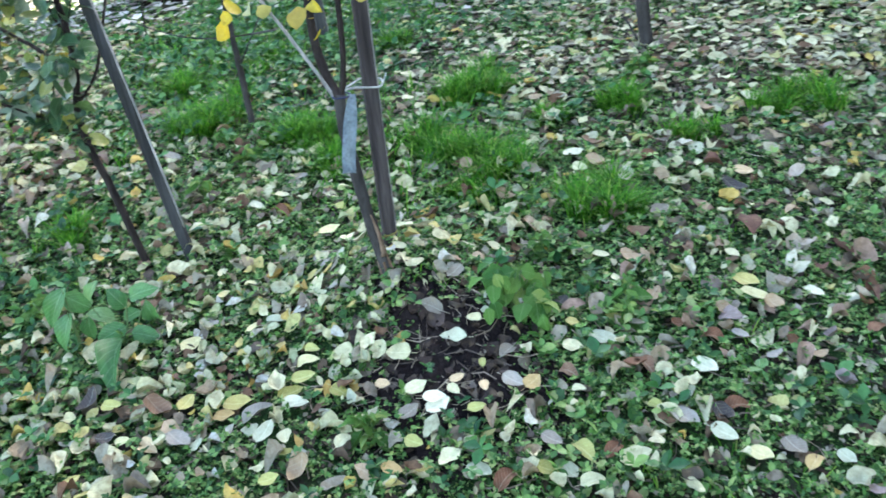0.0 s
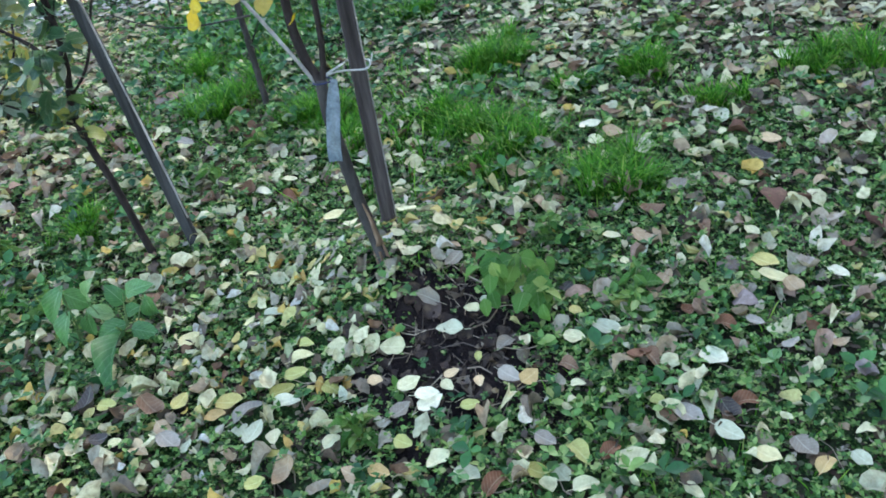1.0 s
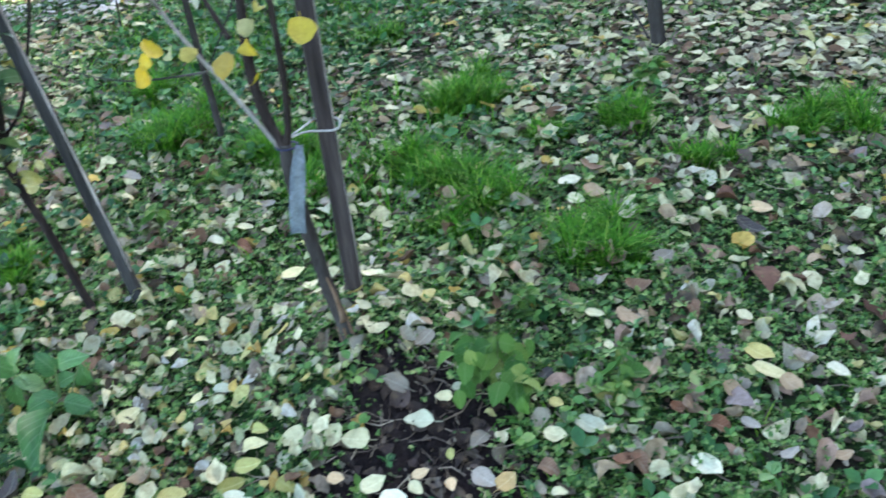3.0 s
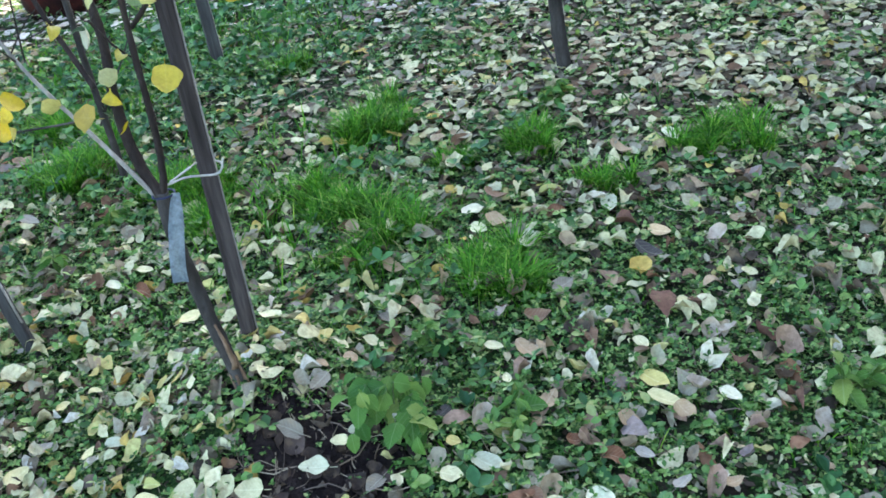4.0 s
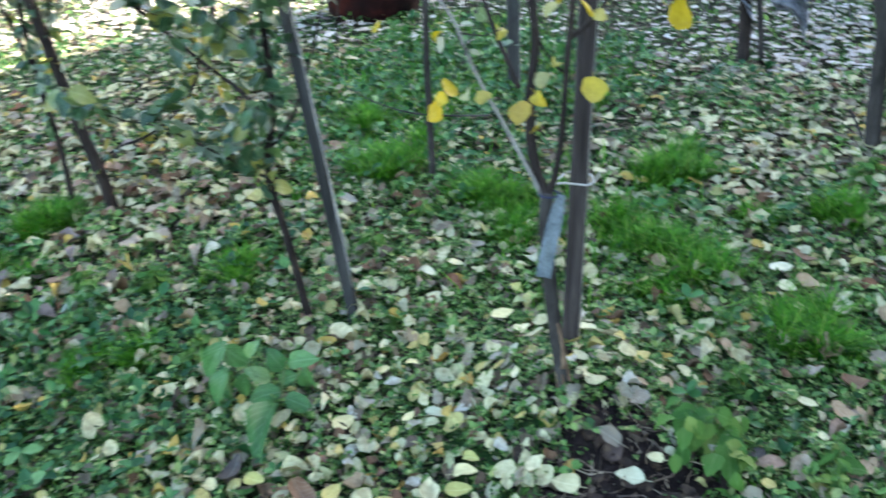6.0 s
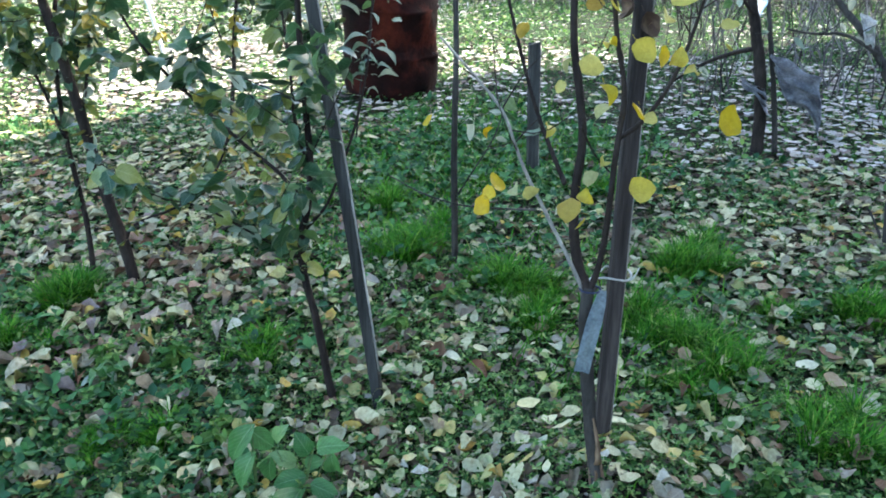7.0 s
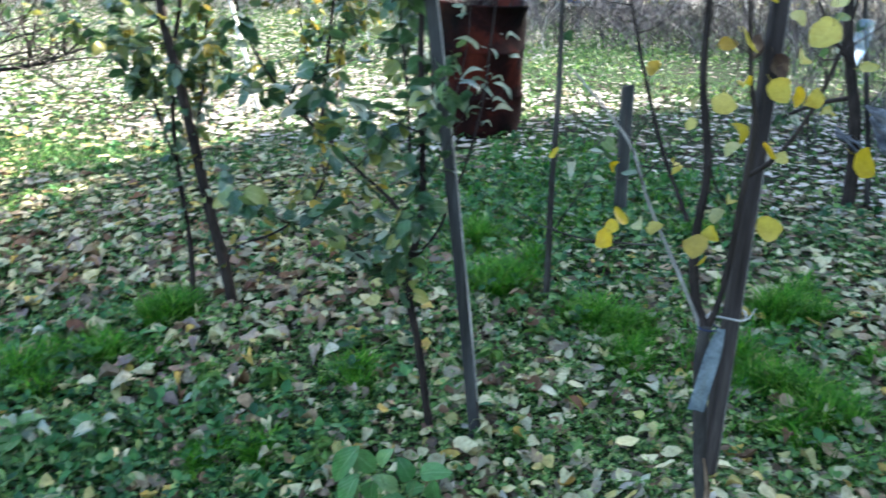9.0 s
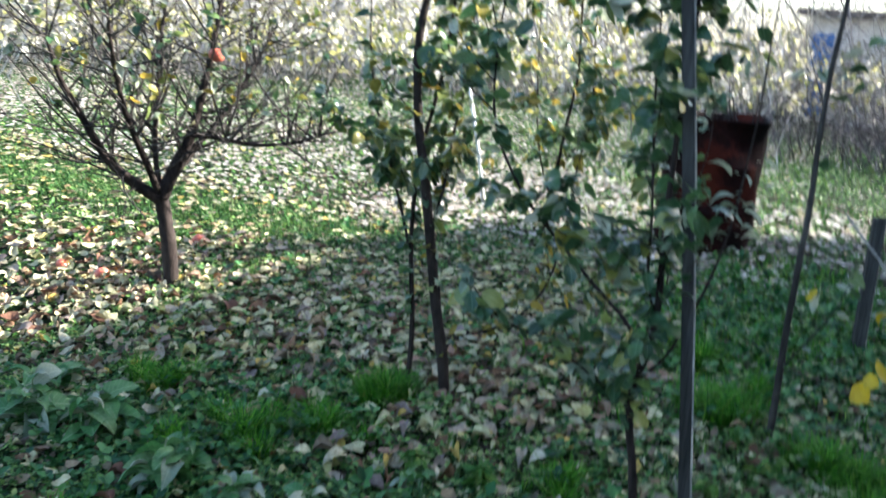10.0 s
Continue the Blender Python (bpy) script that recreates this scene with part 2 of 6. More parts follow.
DOCK_LEAF = foliage("dock_leaf", [(0.0, (0.0324, 0.126, 0.0288)), (0.5, (0.0756, 0.207, 0.054)), (1.0, (0.173, 0.289, 0.108))], source="object", rough=0.45, translucent=0.3, gloss=0.4, spot=0.3, mottle=0.25, mottle_colour=(0.0864, 0.148, 0.036), vein_scale=5.0, veins=0.5)
WEED_STEM = surface("weed_stem", [(0.3, (0.06, 0.13, 0.03)), (0.7, (0.14, 0.2, 0.07))], 20.0, 0.6, 0.2)
PEAR_LEAF = foliage("pear_leaf", [(0.0, (0.018, 0.058, 0.024)), (0.45, (0.042, 0.11, 0.042)), (0.75, (0.09, 0.17, 0.05)), (0.92, (0.24, 0.26, 0.06)), (1.0, (0.42, 0.34, 0.06))], source="object", rough=0.3, translucent=0.25, gloss=0.5, mottle=0.3, mottle_colour=(0.14, 0.14, 0.04), vein_scale=4.0, veins=0.35)
PEAR_LEAF_OLD = foliage("turning_pear_leaf", [(0.0, (0.05, 0.10, 0.03)), (0.4, (0.12, 0.16, 0.04)), (0.7, (0.26, 0.22, 0.04)), (1.0, (0.46, 0.32, 0.04))], source="object", rough=0.4, translucent=0.35, gloss=0.3, mottle=0.4, mottle_colour=(0.20, 0.13, 0.03), vein_scale=4.0)
# Pale undersides; on the thin shoots this colour also stands in for highlights.
PEAR_LEAF_PALE = foliage("pear_leaf_underside_and_highlight", [(0.0, (0.18, 0.24, 0.16)), (0.6, (0.32, 0.36, 0.26)), (1.0, (0.52, 0.52, 0.38))], source="object", rough=0.5, translucent=0.25, veins=0.35)
DEAD_LEAF = foliage("dead_leaf", [(0.0, (0.05, 0.03, 0.022)), (1.0, (0.12, 0.07, 0.05))], source="object", rough=0.8, translucent=0.1, mottle=0.4, vein_scale=4.0)
APRICOT_LEAF = foliage("apricot_leaf", [(0.0, (0.463, 0.33, 0.0054)), (0.35, (0.521, 0.396, 0.0135)), (0.65, (0.521, 0.429, 0.054)), (0.85, (0.437, 0.396, 0.09)), (1.0, (0.353, 0.207, 0.0135))], source="object", rough=0.5, translucent=0.45, mottle=0.4, mottle_colour=(0.252, 0.165, 0.0135), vein_scale=4.0, veins=0.12)
APRICOT_LEAF_PALE = foliage("pale_apricot_leaf", [(0.0, (0.52, 0.46, 0.12)), (1.0, (0.42, 0.43, 0.22))], source="object", rough=0.5, translucent=0.4, mottle=0.4, mottle_colour=(0.40, 0.33, 0.08), vein_scale=4.0, veins=0.12)
# Far leaf colours lifted towards white for the glare of the sunlit background.
HEDGE_LEAF_SUNLIT = foliage("sun_paled_thicket_leaf", [(0.0, (0.20, 0.24, 0.07)), (0.3, (0.45, 0.42, 0.16)), (0.6, (0.52, 0.49, 0.40)), (1.0, (0.70, 0.68, 0.64))], translucent=0.5)
# Grey stalk colours cut darker so the sunlit brush reads as shaded.
BRUSH_SHADED = foliage("shaded_brush_stalks", [(0.0, (0.0325, 0.0273, 0.0273)), (0.5, (0.111, 0.0975, 0.0975)), (0.85, (0.215, 0.195, 0.195)), (1.0, (0.338, 0.319, 0.305))], translucent=0.0, rough=0.85, vein_scale=9.0, gloss=0.1)
# Far stalks painted pale too, with the strong sunlight in their colour.
STALK_SUNLIT = foliage("dry_stalks", [(0.0, (0.10, 0.09, 0.085)), (0.3, (0.30, 0.27, 0.25)), (0.65, (0.50, 0.46, 0.43)), (1.0, (0.70, 0.66, 0.61))], translucent=0.0, rough=0.8, vein_scale=9.0)
CRUMBS = foliage("leaf_crumbs", [(0.0, (0.03, 0.02, 0.015)), (0.35, (0.075, 0.052, 0.038)), (0.6, (0.15, 0.12, 0.09)), (0.8, (0.09, 0.11, 0.05)), (0.93, (0.36, 0.31, 0.23)), (1.0, (0.5, 0.45, 0.34))], rough=0.9, translucent=0.05, gloss=0.1)
SINGLE = {}
for key, c in dict(pale=(0.57, 0.53, 0.303), white=(0.684, 0.651, 0.444), silver=(0.456, 0.465, 0.311), cream=(0.646, 0.567, 0.281), mauve=(0.237, 0.205, 0.155), lilac=(0.323, 0.288, 0.229), amber=(0.46, 0.32, 0.13),
                   peach=(0.627, 0.446, 0.244), lime=(0.408, 0.4, 0.126), olive=(0.285, 0.27, 0.074), yellow=(0.46, 0.39, 0.13), tan=(0.399, 0.279, 0.163), brown=(0.209, 0.121, 0.0703), rust=(0.162, 0.0698, 0.0333), dark=(0.0665, 0.0558, 0.0503)).items():
    SINGLE[key] = foliage(key + "_fallen_leaf", [(0.0, tuple(0.86 * v for v in c)), (1.0, tuple(min(1, 1.1 * v) for v in c))], source="object", rough=0.7, translucent=0.12, gloss=0.2, mottle=0.45, vein_scale=3.2, veins=0.5)

# ---- ground ----


def height(x, y):
    """The lie of the land: a slope that rises away from the eye, a low mound round the apricot sapling, small unevenness."""
    x, y = np.asarray(x, float), np.asarray(y, float)
    z = -0.387 + 0.137 * (2.5 + 2.2 * np.tanh((y - 2.5) / 2.2))
    k = np.clip((-2.2 - x) / 2.0, 0, 1)
    z = z - 0.07 * k * k * (3 - 2 * k) + 0.13 * np.exp(-((x + 0.15) ** 2 + (y - 2.5) ** 2) / 0.08)
    return z + 0.006 * np.sin(7.1 * x + 1.3 * y) * np.sin(5.3 * y - 2.1 * x) + 0.004 * np.sin(17 * x + 3) * np.sin(19 * y + 1)


def slope_x(x, y):
    return (height(x + 0.05, y) - height(x - 0.05, y)) / 0.1


def slope_y(x, y):
    return (height(x, y + 0.05) - height(x, y - 0.05)) / 0.1


def axis(lo, hi, step, far):
    """Even steps in the middle, then ever longer ones out to far."""
    a = list(np.arange(lo, hi + 1e-6, step))
    s, v = step, a[-1]
    while v < far:
        s *= 1.35
        v += s
        a.append(v)
    s, v = step, a[0]
    while v > -far:
        s *= 1.35
        v -= s
        a.insert(0, v)
    return np.array(a)


def mesh_object(name, verts, faces, mat, smooth=False):
    me = bpy.data.meshes.new(name)
    me.from_pydata(np.asarray(verts).tolist(), [], [list(map(int, f)) for f in faces])
    me.materials.append(mat)
    if smooth:
        me.polygons.foreach_set("use_smooth", [True] * len(me.polygons))
    me.update()
    return new(name, me)


def build_ground():
    xs, ys = axis(-5, 3, 0.06, 450), axis(0, 7, 0.06, 450)
    gx, gy = np.meshgrid(xs, ys)
    gz = height(gx, gy)
    n, m = len(xs), len(ys)
    idx = np.arange(n * m).reshape(m, n)
    faces = np.stack([idx[:-1, :-1], idx[:-1, 1:], idx[1:, 1:], idx[1:, :-1]], -1).reshape(-1, 4)
    ob = mesh_object("ground", np.stack([gx, gy, gz], -1).reshape(-1, 3), faces, SOIL, True)
    tagged(ob, "dark moist garden soil under leaves and weeds", "ground", kind="structure")


build_ground()


def dug_soil():
    """A patch of loose dark earth before the sapling, in small clods, thinning out to its ragged edge."""
    rng = np.random.default_rng(7)
    n = 90
    u = np.linspace(-1, 1, n)
    gx, gy = np.meshgrid(0.02 + 0.36 * u, 2.2 + 0.38 * u)
    wide = np.hypot((gx - 0.02) / 0.26, (gy - 2.2) / 0.29) * (1 + 0.16 * np.sin(5 * np.arctan2(gy - 2.2, gx - 0.02)) + 0.08 * np.sin(11 * np.arctan2(gx, gy - 2.2)))
    clods = 0.008 * np.sin(61 * gx + 9 * np.sin(37 * gy)) * np.sin(53 * gy + 7 * np.sin(41 * gx)) + rng.normal(0, 0.0035, gx.shape)
    gz = height(gx, gy) + 0.014 - 0.045 * np.clip(wide - 0.75, 0, 1) + clods
    idx = np.arange(n * n).reshape(n, n)
    faces = np.stack([idx[:-1, :-1], idx[:-1, 1:], idx[1:, 1:], idx[1:, :-1]], -1).reshape(-1, 4)
    ob = mesh_object("dug_soil", np.stack([gx, gy, gz], -1).reshape(-1, 3), faces, EARTH, True)
    tagged(ob, "loose dark earth in small clods around the sapling", "soil", kind="stuff")


dug_soil()

# ---- shapes ----

def thing(name, at, label, category, group=""):
    ob = new(name)
    ob.empty_display_size = 0.1
    ob.location = at
    return tagged(ob, label, category, group)


def part(name, bm, mat, parent, label="", smooth=True):
    me = bpy.data.meshes.new(name)
    bm.to_mesh(me)
    bm.free()
    me.materials.append(mat)
    if smooth:
        me.polygons.foreach_set("use_smooth", [True] * len(me.polygons))
    ob = new(name, me)
    if parent:
        ob.parent = parent
        ob.matrix_parent_inverse = Matrix.Translation(parent.location).inverted() if parent.parent is None else Matrix.Identity(4)
    if label:
        ob["label"] = label
    return ob


def refine(pts, times=2):
    """Smooths a limb's line by rounds of corner cutting, ends kept."""
    p = [Vector(q) for q in pts]
    for _ in range(times):
        q = [p[0]]
        for a, b in zip(p, p[1:]):
            q += [a.lerp(b, 0.25), a.lerp(b, 0.75)]
        p = q + [p[-1]]
    return p


def tube(bm, pts, r0, r1, sides=8, wobble=0.08, rng=random):
    """A tapered limb along a line."""
    rings = []
    n = len(pts)
    for i, p in enumerate(pts):
        d = (pts[min(i + 1, n - 1)] - pts[max(i - 1, 0)]).normalized()
        u = d.cross(Vector((0.31, 0.95, 0.05))).normalized()
        v = d.cross(u)
        r = r0 + (r1 - r0) * i / (n - 1)
        rings.append([bm.verts.new(p + (u * math.cos(a) + v * math.sin(a)) * r * (1 + rng.uniform(-wobble, wobble))) for a in (2 * math.pi * k / sides for k in range(sides))])
    for a, b in zip(rings, rings[1:]):
        for k in range(sides):
            bm.faces.new((a[k], a[(k + 1) % sides], b[(k + 1) % sides], b[k]))
    bm.faces.new(rings[0][::-1])
    bm.faces.new(rings[-1])


def leaf_template(length=1.0, width=0.7, fold=0.12, curl=0.12, point=0.0):
    """A leaf along +y from its stalk: midrib and two halves, folded and curled."""
    ts = [0.0, 0.14, 0.38, 0.65, 0.87, 1.0]
    ws = [0.0, 0.62, 1.0, 0.86, 0.48 - 0.2 * point, 0.0]
    v, f = [], []
    for t, w in zip(ts, ws):
        z = curl * (t - 0.5) ** 2 * 2
        if w == 0:
            v.append((0, t * length, z))
        else:
            v += [(-w * width / 2, t * length, z + fold * w), (0, t * length, z), (w * width / 2, t * length, z + fold * w)]
    f += [(0, 2, 1), (0, 3, 2)]
    for k in range(3):
        a = 1 + 3 * k
        f += [(a, a + 1, a + 4, a + 3), (a + 1, a + 2, a + 5, a + 4)]
    f += [(10, 11, 13), (11, 12, 13)]
    return np.array(v, float), f


def fine_leaf(length, width, fold, curl, point, jag=0.0):
    """The same leaf with a rounder, slightly wavy edge."""
    n = 16 if jag else 12
    v, f = [], []
    for i in range(n + 1):
        t = i / n
        w = 0.0 if i in (0, n) else math.sin(math.pi * t ** (0.72 + 0.1 * point)) ** (0.62 + 0.35 * point)
        z = curl * (t - 0.5) ** 2 * 2
        rim = 0.03 * length * math.sin(9.0 * t + 20 * width)
        left = w * width / 2 * (1 + 0.07 * math.sin(13 * t + 31 * width) + jag * (-1) ** i)
        right = w * width / 2 * (1 + 0.08 * math.sin(11 * t + 47 * width + 2) + jag * (-1) ** i)
        bow = 0.03 * length * math.sin(4 * t + 17 * width)
        v += [(bow - left, t * length, z + fold * w + rim * w), (bow, t * length, z), (bow + right, t * length, z + fold * w - rim * w)]
    for i in range(n):
        a = 3 * i
        f += [(a, a + 1, a + 4, a + 3), (a + 1, a + 2, a + 5, a + 4)]
    return np.array(v, float), f


def leaf_mesh(name, mat, length, width, fold, curl, point=0.0, stalk=0.25, jag=0.0):
    v, f = fine_leaf(length, width, fold * length, curl * length, point, jag)
    r = 0.012 * length
    base = len(v)
    v = np.vstack([v, [(-r, -stalk * length, 0.02 * length), (r, -stalk * length, 0.02 * length), (r, 0, 0.0), (-r, 0, 0.0), (0, -stalk * length, -r), (0, 0, -r)]])
    f = f + [(base, base + 1, base + 2, base + 3), (base + 1, base + 4, base + 5, base + 2), (base + 4, base, base + 3, base + 5)]
    me = bpy.data.meshes.new(name)
    me.from_pydata(v.tolist(), [], f)
    me.materials.append(mat)
    me.polygons.foreach_set("use_smooth", [True] * len(me.polygons))
    me.update()
    return me


def scatter_leaves(name, xy, sizes, mat, label, lift=(0.012, 0.045), tilt=0.3, rng=None, fold=0.17, curl=0.35, coarse=False):
    """Many loose leaves on the ground, joined."""
    rng = rng or np.random.default_rng(3)
    n = len(xy)
    kinds = [leaf_template(1, w, fo, cu, po) for w, fo, cu, po in ((0.55, fold, curl, 0.3), (0.68, fold * 0.4, -curl, 0.1), (0.6, -fold, curl * 0.7, 0.5), (0.74, fold * 1.8, curl * 1.8, 0.2), (0.5, fold * 2.4, -curl * 1.5, 0.5))]
    if coarse:
        kinds = [(np.array([(0, 0, cu), (-w * 0.42, 0.25, fo), (w * 0.42, 0.25, fo), (-w * 0.45, 0.62, fo), (w * 0.45, 0.62, fo), (0, 1.0, cu)]), [(0, 5, 3, 1), (0, 2, 4, 5)]) for w, fo, cu in ((0.7, 0.08, 0.0), (0.62, 0.0, 0.10), (0.8, 0.12, 0.04), (0.66, -0.06, 0.0))]
    kinds = [(tv * [1, 1, 1] + rng.normal(0, 1, tv.shape) * [0.03, 0.03, 0.055], tf) for tv, tf in kinds for _ in range(3)]
    V, F, off = [], [], 0
    pick = rng.integers(0, len(kinds), n)
    for k, (tv, tf) in enumerate(kinds):
        sel = np.where(pick == k)[0]
        if not len(sel):
            continue
        m = len(sel)
        s = sizes[sel]
        local = (tv - [0, 0.5, 0])[None] * s[:, None, None]
        flat = 1 - 0.55 * np.clip((xy[sel, 1] - 2.9) / 1.3, 0, 1)
        local = local * np.stack([rng.uniform(0.8, 1.2, m), np.ones(m), flat], -1)[:, None, :]
        yaw, pit, rol = rng.uniform(0, 2 * np.pi, m), rng.normal(0, tilt, m) * flat, rng.normal(0, tilt, m) * flat
        c, sn = np.cos(rol)[:, None], np.sin(rol)[:, None]
        x, y, z = local[..., 0], local[..., 1], local[..., 2]
        x, z = c * x + sn * z, c * z - sn * x
        c, sn = np.cos(pit)[:, None], np.sin(pit)[:, None]
        y, z = c * y - sn * z, c * z + sn * y
        c, sn = np.cos(yaw)[:, None], np.sin(yaw)[:, None]
        x, y = c * x - sn * y, c * y + sn * x
        px, py = xy[sel, 0][:, None], xy[sel, 1][:, None]
        zg = height(xy[sel, 0], xy[sel, 1])[:, None] + rng.uniform(*lift, m)[:, None] - np.minimum(z.min(1, keepdims=True), 0) * 0.55
        z = z + slope_x(px, py) * x + slope_y(px, py) * y
        V.append(np.stack([x + px, y + py, z + zg], -1).reshape(-1, 3))
        nv = len(tv)
        for i in range(m):
            b = off + i * nv
            F += [tuple(b + q for q in t) for t in tf]
        off += m * nv
    ob = mesh_object(name, np.vstack(V), F, mat, True)
    return tagged(ob, label, "leaves", kind="stuff")


def area_points(n, x0, x1, y0, y1, rng, keep=None):
    p = np.stack([rng.uniform(x0, x1, n), rng.uniform(y0, y1, n)], -1)
    if keep is not None:
        p = p[rng.uniform(0, 1, n) < keep(p[:, 0], p[:, 1])]
    return p


def waves(x, y, s=1.0):
    """Slow, uneven patches between 0 and 1."""
    return 0.5 + 0.25 * np.sin(1.7 * s * x + 0.6 * np.sin(2.3 * s * y)) + 0.25 * np.sin(2.1 * s * y + 1.1 * np.sin(1.9 * s * x) + 1.0)


def bare(x, y):
    """1 on the dug soil beside the sapling, 0 off it."""
    return np.exp(-(((x - 0.02) / 0.20) ** 2 + ((y - 2.22) / 0.22) ** 2) ** 2)


# ---- the lie of things ----
S1_TRUNK = [(-0.189, 2.451, 0.069), (-0.204, 2.450, 0.150), (-0.224, 2.448, 0.275), (-0.241, 2.446, 0.427), (-0.252, 2.445, 0.545), (-0.247, 2.445, 0.612)]
S1_LEFT = [(-0.250, 2.445, 0.605), (-0.276, 2.452, 0.652), (-0.295, 2.461, 0.744), (-0.298, 2.472, 0.849), (-0.287, 2.484, 0.952), (-0.308, 2.494, 1.064), (-0.330, 2.503, 1.172), (-0.333, 2.514, 1.279), (-0.337, 2.525, 1.417), (-0.335, 2.536, 1.572)]
S1_RIGHT = [(-0.248, 2.445, 0.595), (-0.228, 2.441, 0.655), (-0.215, 2.436, 0.762), (-0.210, 2.430, 0.882), (-0.205, 2.424, 0.966), (-0.194, 2.418, 1.072), (-0.222, 2.408, 1.189), (-0.234, 2.400, 1.290), (-0.253, 2.391, 1.440), (-0.255, 2.384, 1.581)]
S1_SIDE = [(-0.208, 2.449, 0.964), (-0.154, 2.435, 1.011), (-0.106, 2.421, 1.094), (-0.073, 2.404, 1.190), (-0.050, 2.386, 1.296), (-0.033, 2.368, 1.420)]
S1_GREY = [(-0.256, 2.444, 0.594), (-0.290, 2.425, 0.675), (-0.339, 2.403, 0.779), (-0.382, 2.381, 0.867), (-0.412, 2.361, 0.946), (-0.434, 2.342, 1.029), (-0.497, 2.318, 1.107), (-0.564, 2.295, 1.183)]
S1_INNER = [(-0.315, 2.438, 0.854), (-0.350, 2.458, 0.914), (-0.394, 2.478, 0.997), (-0.433, 2.499, 1.093), (-0.471, 2.520, 1.202), (-0.496, 2.543, 1.273), (-0.533, 2.564, 1.393)]
S1_TWIG = [(-0.378, 2.431, 0.789), (-0.458, 2.435, 0.781), (-0.554, 2.436, 0.776), (-0.646, 2.438, 0.791), (-0.739, 2.439, 0.831)]
S1_TWIGB = [(-0.287, 2.441, 0.987), (-0.260, 2.468, 0.919), (-0.226, 2.496, 0.876)]
STAKE_1 = [(-0.215, 2.614, -0.047), (-0.196, 2.616, 1.36)]
TIE = [(-0.199, 2.557, 0.575)]
S2_TRUNK = [(-1.042, 2.722, -0.048), (-1.062, 2.712, 0.101), (-1.085, 2.701, 0.291), (-1.112, 2.688, 0.420), (-1.117, 2.685, 0.534), (-1.091, 2.698, 0.635), (-1.080, 2.703, 0.759), (-1.089, 2.699, 0.934), (-1.095, 2.696, 1.101), (-1.096, 2.695, 1.247), (-1.094, 2.696, 1.400), (-1.090, 2.698, 1.559)]
S2_LOW = [(-1.114, 2.687, 0.469), (-1.173, 2.619, 0.539), (-1.235, 2.550, 0.609), (-1.299, 2.479, 0.680), (-1.375, 2.404, 0.713)]
S2_MID = [(-1.097, 2.695, 0.618), (-1.154, 2.689, 0.715), (-1.257, 2.660, 0.800), (-1.363, 2.631, 0.906), (-1.461, 2.605, 0.998), (-1.548, 2.584, 1.119), (-1.606, 2.578, 1.243)]
S2_TWO = [(-1.083, 2.702, 0.743), (-1.135, 2.720, 0.847), (-1.157, 2.754, 1.014), (-1.191, 2.782, 1.163), (-1.222, 2.812, 1.324), (-1.248, 2.844, 1.455)]
S2_RIGHT = [(-1.106, 2.691, 0.559), (-1.049, 2.736, 0.628), (-1.021, 2.768, 0.730), (-0.984, 2.804, 0.856), (-0.957, 2.836, 1.027), (-0.954, 2.857, 1.178), (-0.947, 2.878, 1.325)]
SHOOT_LEAVES = [(-1.011, 2.82, 1.177), (-0.899, 2.865, 1.197), (-0.939, 2.848, 1.146), (-1.041, 2.807, 1.1), (-0.997, 2.825, 1.091), (-0.922, 2.855, 1.078), (-0.987, 2.829, 1.066), (-0.923, 2.855, 1.016), (-0.912, 2.859, 0.992), (-0.994, 2.826, 0.986), (-1.038, 2.808, 1.021), (-1.032, 2.811, 0.991), (-0.951, 2.844, 0.951), (-0.882, 2.871, 1.139), (-0.907, 2.861, 1.046), (-0.962, 2.839, 1.046)]
STAKE_2 = [(-0.899, 2.760, -0.113), (-1.137, 2.662, 1.788)]
SA_TRUNK = [(-2.262, 3.141, 0.017), (-2.257, 3.145, 0.203), (-2.262, 3.141, 0.363), (-2.283, 3.123, 0.606), (-2.287, 3.120, 0.814), (-2.278, 3.127, 1.012), (-2.243, 3.157, 1.221), (-2.220, 3.177, 1.423)]
SA_SIDE = [(-2.283, 3.123, 0.606), (-2.349, 3.131, 0.767), (-2.422, 3.133, 0.926), (-2.490, 3.141, 1.061), (-2.555, 3.151, 1.215)]
SB_TRUNK = [(-2.085, 3.168, 0.016), (-2.102, 3.154, 0.196), (-2.144, 3.121, 0.458), (-2.176, 3.095, 0.714), (-2.203, 3.074, 0.907), (-2.233, 3.051, 1.099), (-2.249, 3.038, 1.265), (-2.256, 3.032, 1.441)]
SB_SIDE = [(-2.180, 3.092, 0.705), (-2.181, 3.175, 0.891), (-2.212, 3.236, 1.081), (-2.219, 3.317, 1.289)]
SB_SIDE2 = [(-2.106, 3.151, 0.220), (-2.114, 3.215, 0.288), (-1.995, 3.380, 0.316), (-1.897, 3.530, 0.445), (-1.876, 3.623, 0.724), (-1.902, 3.679, 0.959), (-1.895, 3.760, 1.147)]
S3_TRUNK = [(-0.962, 3.657, 0.076), (-0.966, 3.657, 0.338), (-0.972, 3.654, 0.562), (-0.969, 3.655, 0.776), (-0.968, 3.655, 0.981), (-0.976, 3.652, 1.178), (-0.982, 3.65, 1.404)]
S3_SIDE = [(-0.986, 3.648, 0.343), (-0.916, 3.704, 0.476), (-0.835, 3.765, 0.623), (-0.816, 3.806, 0.757)]
TR_TRUNK = [(0.123, 5.364, 0.188), (0.118, 5.364, 0.404), (0.089, 5.365, 0.663), (0.040, 5.366, 0.857), (-0.010, 5.367, 1.074), (-0.058, 5.368, 1.390)]
